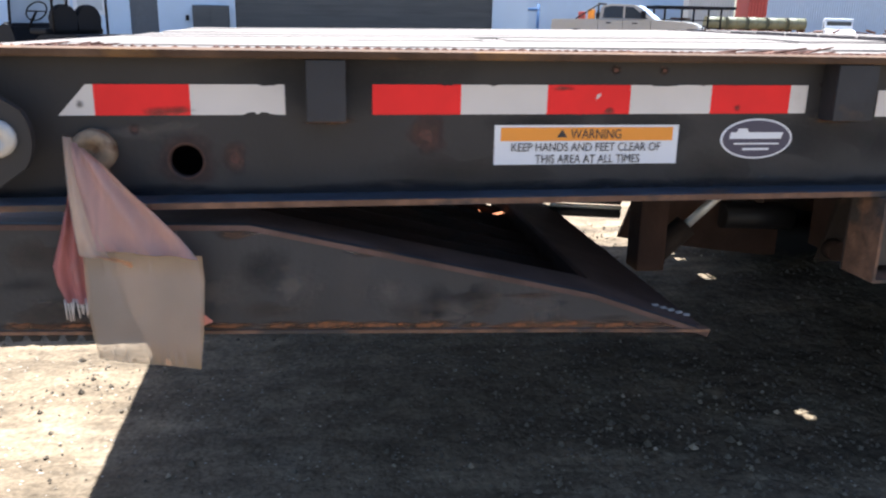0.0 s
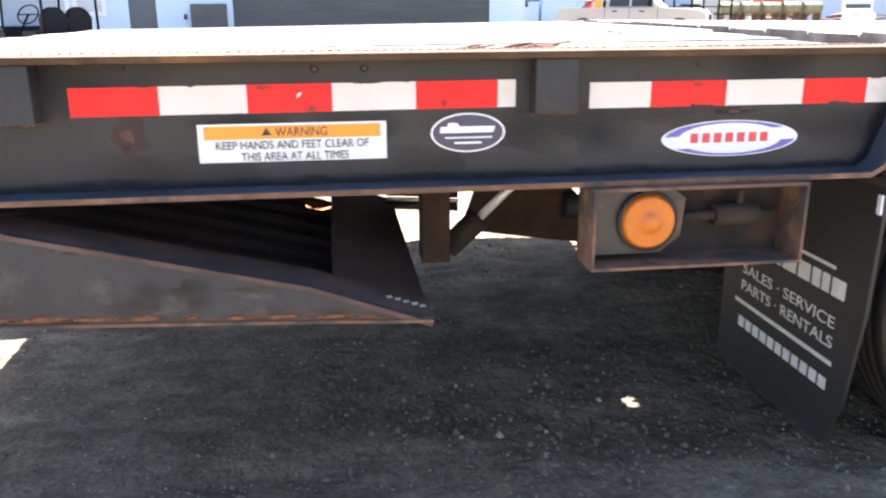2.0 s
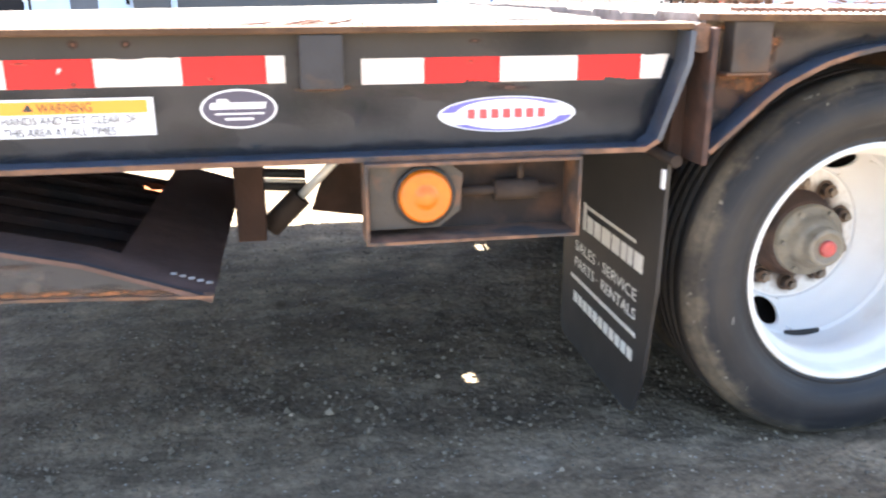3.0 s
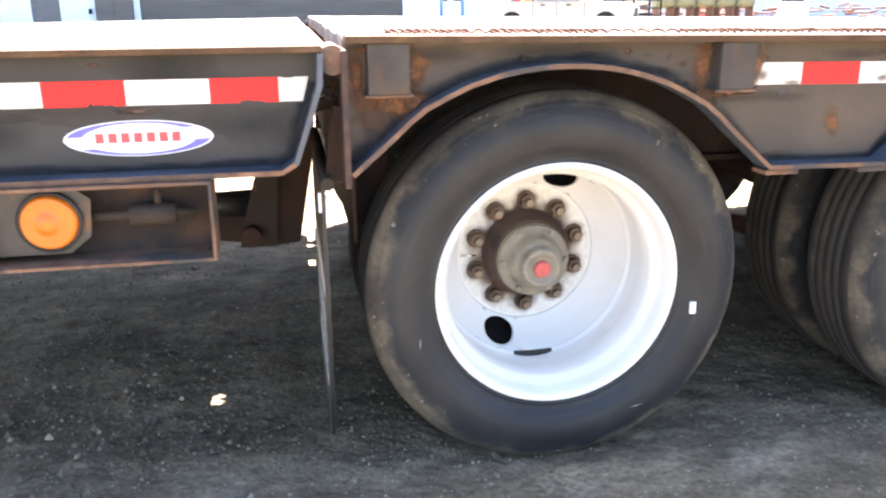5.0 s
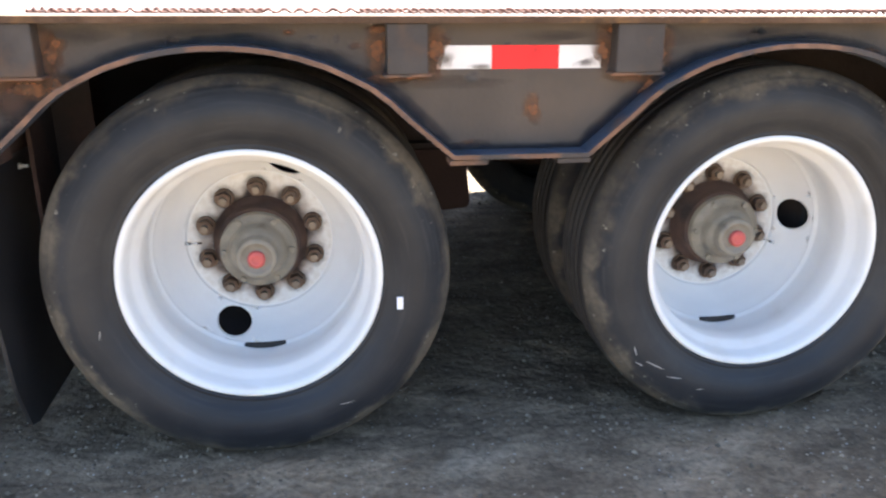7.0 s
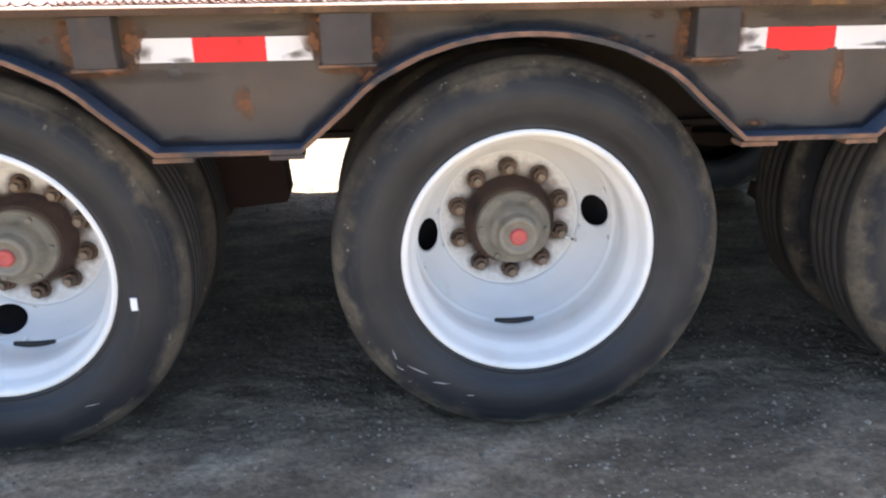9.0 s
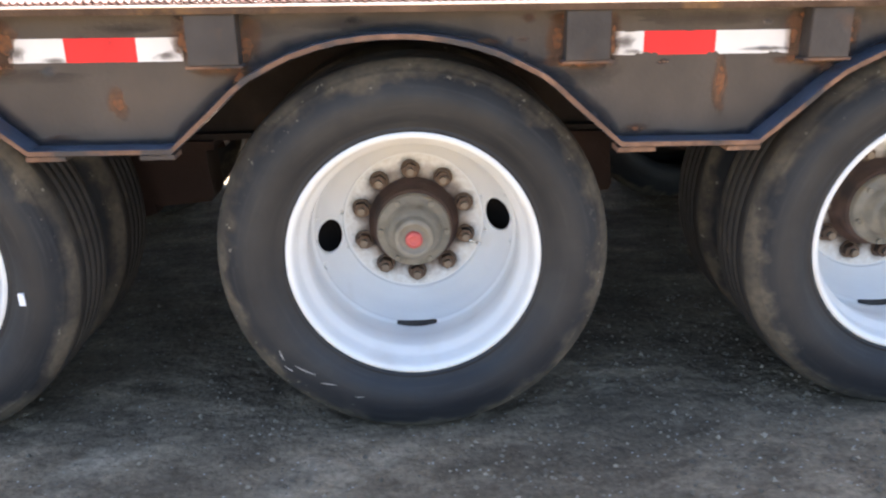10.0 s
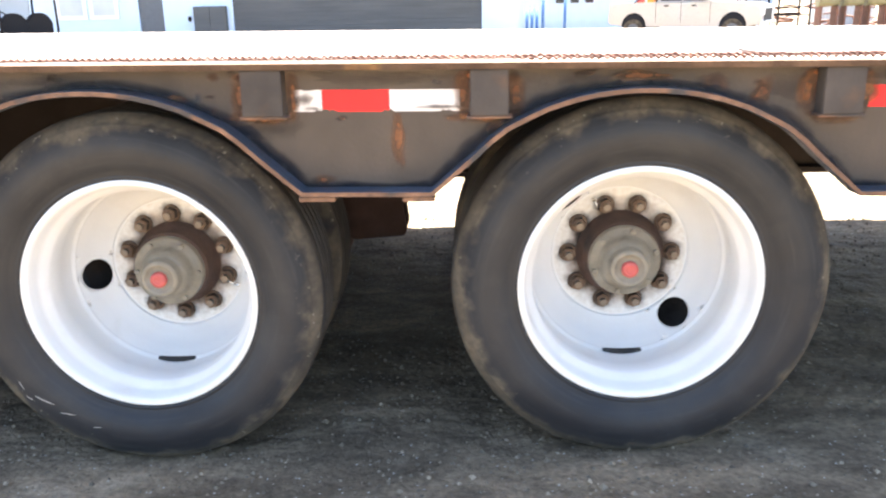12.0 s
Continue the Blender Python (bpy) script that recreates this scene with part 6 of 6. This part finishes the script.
# ---- pickup ----
def make_pickup(at, rz):
    t = thing("pickup_truck", "champagne crew-cab pickup truck parked in the yard", "pickup", at=at, rz=rz)
    bm = bmesh.new()
    prism(bm, [(-2.9, 0.62), (-2.93, 0.80), (-2.9, 1.40), (-1.0, 1.40), (-1.0, 1.42), (1.20, 1.42), (2.50, 1.36), (2.82, 1.28), (2.95, 1.12), (2.97, 0.6), (2.3, 0.50), (-2.3, 0.53)], -0.98, 0.98)
    bmesh.ops.bevel(bm, geom=bm.edges[:], offset=0.035, segments=2, affect="EDGES")
    part("body", bm, "truck_tan", t)
    bm = bmesh.new()
    prism(bm, [(-1.0, 1.40), (-0.90, 1.93), (-0.55, 2.01), (0.42, 1.99), (1.24, 1.40)], -0.84, 0.84)
    bmesh.ops.bevel(bm, geom=bm.edges[:], offset=0.03, segments=2, affect="EDGES")
    part("cab", bm, "truck_tan", t)
    for pts in ([(-0.84, 1.47), (-0.78, 1.88), (-0.50, 1.94), (-0.03, 1.93), (-0.03, 1.47)], [(0.05, 1.47), (0.05, 1.93), (0.36, 1.90), (0.96, 1.47)]):
        bm = bmesh.new()
        prism(bm, pts, -0.850, -0.841)
        part("side_window", bm, "glass", t)
    bm = bmesh.new()
    prism(bm, [(0.50, 1.96), (0.54, 1.97), (1.24, 1.44), (1.21, 1.43)], -0.74, 0.74)
    part("windscreen", bm, "pale_blue", t)
    boxpart("mirror", (0.72, 0.90, -1.20, -1.0, 1.46, 1.76), "plastic", t, bevel=0.03)
    for x in (-0.55, 0.50):
        boxpart("door_handle", (x - 0.12, x + 0.08, -1.0, -0.982, 1.26, 1.31), "plastic", t)
    for x in (-0.98, 0.0, 1.10):
        boxpart("door_gap", (x - 0.008, x + 0.008, -0.9835, -0.975, 0.66, 1.40), "plastic", t)
    bm = bmesh.new()
    tube(bm, (-1.04, -0.75, 1.40), (-1.04, -0.75, 2.02), 0.04, 8)
    tube(bm, (-1.04, 0.75, 1.40), (-1.04, 0.75, 2.02), 0.04, 8)
    tube(bm, (-1.04, -0.75, 2.02), (-1.04, 0.75, 2.02), 0.04, 8)
    tube(bm, (-1.06, -0.75, 1.98), (-1.95, -0.75, 1.42), 0.03, 8)
    part("headache_rack", bm, "plastic", t, "dark cargo rack behind the cab")
    for k, (x, h) in enumerate(((-1.9, 0.25), (-1.55, 0.34), (-1.25, 0.22))):
        boxpart("cargo", (x, x + 0.26, -0.6 + 0.2 * k, -0.3 + 0.2 * k, 1.38, 1.46 + h), ("red_box", "sign_orange", "plastic")[k], t, bevel=0.03)
    boxpart("grille", (2.96, 2.99, -0.6, 0.6, 0.72, 1.16), "plastic", t)
    for y in (-0.78, 0.78):
        boxpart("headlight", (2.80, 2.985, y - 0.17, y + 0.17, 0.92, 1.18), "sign_white", t)
    boxpart("bumper", (2.9, 3.10, -0.95, 0.95, 0.50, 0.72), "chrome", t, bevel=0.03)
    for x in (-1.85, 1.95):
        for y in (-0.9, 0.9):
            bm = bmesh.new()
            tube(bm, (x, y - 0.13, 0.40), (x, y + 0.13, 0.40), 0.40, 28)
            w = part("wheel", bm, "tyre", t)
            bm = bmesh.new()
            tube(bm, (x, y - 0.135, 0.40), (x, y + 0.135, 0.40), 0.24, 20)
            part("rim", bm, "door_grey", w)
        bm = bmesh.new()
        prism(bm, ellipse(x, 0.50, 0.50, 0.54, 24, 0.0, math.pi), -0.984, -0.9)
        part("wheel_well", bm, "plastic", t)


make_pickup((10.6, 31.4, -0.36), -31)
bm = bmesh.new()
for x in (4.4, 5.1):
    tube(bm, (x, 25.1, -0.45), (x, 25.1, 1.5), 0.05, 8)
tube(bm, (3.1, 25.1, 1.32), (5.15, 25.1, 1.32), 0.05, 8)
for i in range(3):
    tube(bm, (3.9 + 0.16 * i, 25.2, -0.45), (3.9 + 0.16 * i, 25.2, 1.0), 0.05, 8)
tagged(part("pipe_frame", bm, "blue_paint"), "dark blue welded pipe frame beside the wall", "frame")
rack = thing("stock_rack", "dark steel stock rack with a flat roof", "rack")
for z in (0.35, 0.70, 1.05):
    boxpart("shelf", (14.3, 17.3, 36.4, 37.6, z, z + 0.05), "plastic", rack)
for x in (14.35, 15.8, 17.2):
    for y in (36.3, 37.6):
        boxpart("post", (x, x + 0.07, y, y + 0.07, -0.6, 1.58), "plastic", rack)
boxpart("roof", (13.9, 17.8, 36.0, 37.9, 1.58, 1.72), "plastic", rack)
rng = random.Random(12)
for i in range(16):
    x, z = rng.uniform(14.4, 16.5), rng.choice((0.40, 0.75, 1.10))
    bm = bmesh.new()
    tube(bm, (x, rng.uniform(36.5, 37.5), z + 0.05), (x + rng.uniform(0.3, 0.8), rng.uniform(36.5, 37.5), z + 0.05), rng.uniform(0.03, 0.05), 6)
    part("bar_stock", bm, "rust_iron", rack)


def make_container(name, at, size, material, label, rz=0):
    c = thing(name, label, "container", at=at, rz=rz)
    lx, ly, lz = size
    bm = bmesh.new()
    n = int(lx / 0.28)
    pts = []
    for i in range(n):
        a = -lx / 2 + lx * i / n
        pts += [(a, 0.0), (a + lx / n * 0.4, 0.0), (a + lx / n * 0.5, 0.04), (a + lx / n * 0.9, 0.04)]
    pts.append((lx / 2, 0))
    a = [bm.verts.new((x, y, 0)) for x, y in pts] + [bm.verts.new((lx / 2, ly, 0)), bm.verts.new((-lx / 2, ly, 0))]
    b = [bm.verts.new((v.co.x, v.co.y, lz)) for v in a]
    bm.faces.new(a[::-1])
    bm.faces.new(b)
    for i in range(len(a)):
        j = (i + 1) % len(a)
        bm.faces.new((a[i], a[j], b[j], b[i]))
    part("shell", bm, material, c)
    return c


make_container("grey_container", (34.6, 72, -1.3), (4.5, 2.4, 4.6), "grey_box", "pale grey ribbed steel container in the yard")
make_container("red_container", (39.8, 73, -1.3), (1.9, 2.4, 4.5), "red_box", "red ribbed steel container in the yard")
make_container("box_trailer", (63, 82, -1.3), (34, 3.0, 5.2), "pale_blue", "long pale blue panelled box building")

# row of olive drums on stands
for i in range(5):
    d = thing("storage_drum", "olive green steel drum on a low stand", "drum", "row of drums", at=(22.6 + 1.36 * i, 47.5, -1.3))
    bm = bmesh.new()
    tube(bm, (-0.56, 0, 2.26), (0.56, 0, 2.26), 0.36, 18)
    for u in (-0.56, 0.0, 0.56):
        tube(bm, (u - 0.02, 0, 2.26), (u + 0.02, 0, 2.26), 0.385, 18)
    part("drum", bm, "olive", d)
    for a in (-0.5, 0.4):
        boxpart("stand", (a, a + 0.1, -0.4, 0.4, 0, 1.92), "rust_iron", d)


def make_semi(at, rz):
    t = thing("semi_truck", "white day-cab semi truck parked among equipment", "truck", at=at, rz=rz)
    bm = bmesh.new()
    prism(bm, [(-1.9, 0.7), (-1.9, 2.6), (-1.6, 2.75), (-0.4, 2.7), (-0.1, 1.9), (1.9, 1.7), (2.1, 1.5), (2.1, 0.7)], -1.05, 1.05)
    part("cab", bm, "truck_white", t)
    boxpart("windscreen", (-0.36, -0.2, -0.9, 0.9, 1.95, 2.5), "glass", t)
    boxpart("grille", (2.1, 2.14, -0.5, 0.5, 0.8, 1.5), "chrome", t)
    boxpart("side_window", (-1.3, -0.6, -1.06, -1.051, 1.9, 2.45), "glass", t)
    for x in (-1.3, 1.3):
        for y in (-0.95, 0.95):
            bm = bmesh.new()
            tube(bm, (x, y - 0.15, 0.5), (x, y + 0.15, 0.5), 0.5, 24)
            part("wheel", bm, "tyre", t)


make_semi((40.3, 61, -1.3), -118)
rng = random.Random(9)
bm = bmesh.new()
for i in range(260):
    x = rng.uniform(18, 62)
    y = rng.uniform(58, 66)
    s = rng.uniform(0.2, 0.8)
    z = rng.uniform(-1.2, 0.55)
    tube(bm, (x - s, y, z), (x + s, y + rng.uniform(-0.5, 0.5), z + rng.uniform(-0.2, 0.3)), rng.uniform(0.04, 0.12), 5)
tagged(part("scrap_iron", bm, "rust_iron"), "heaps of rusty iron stock along the far yard", "scrap", kind="stuff")
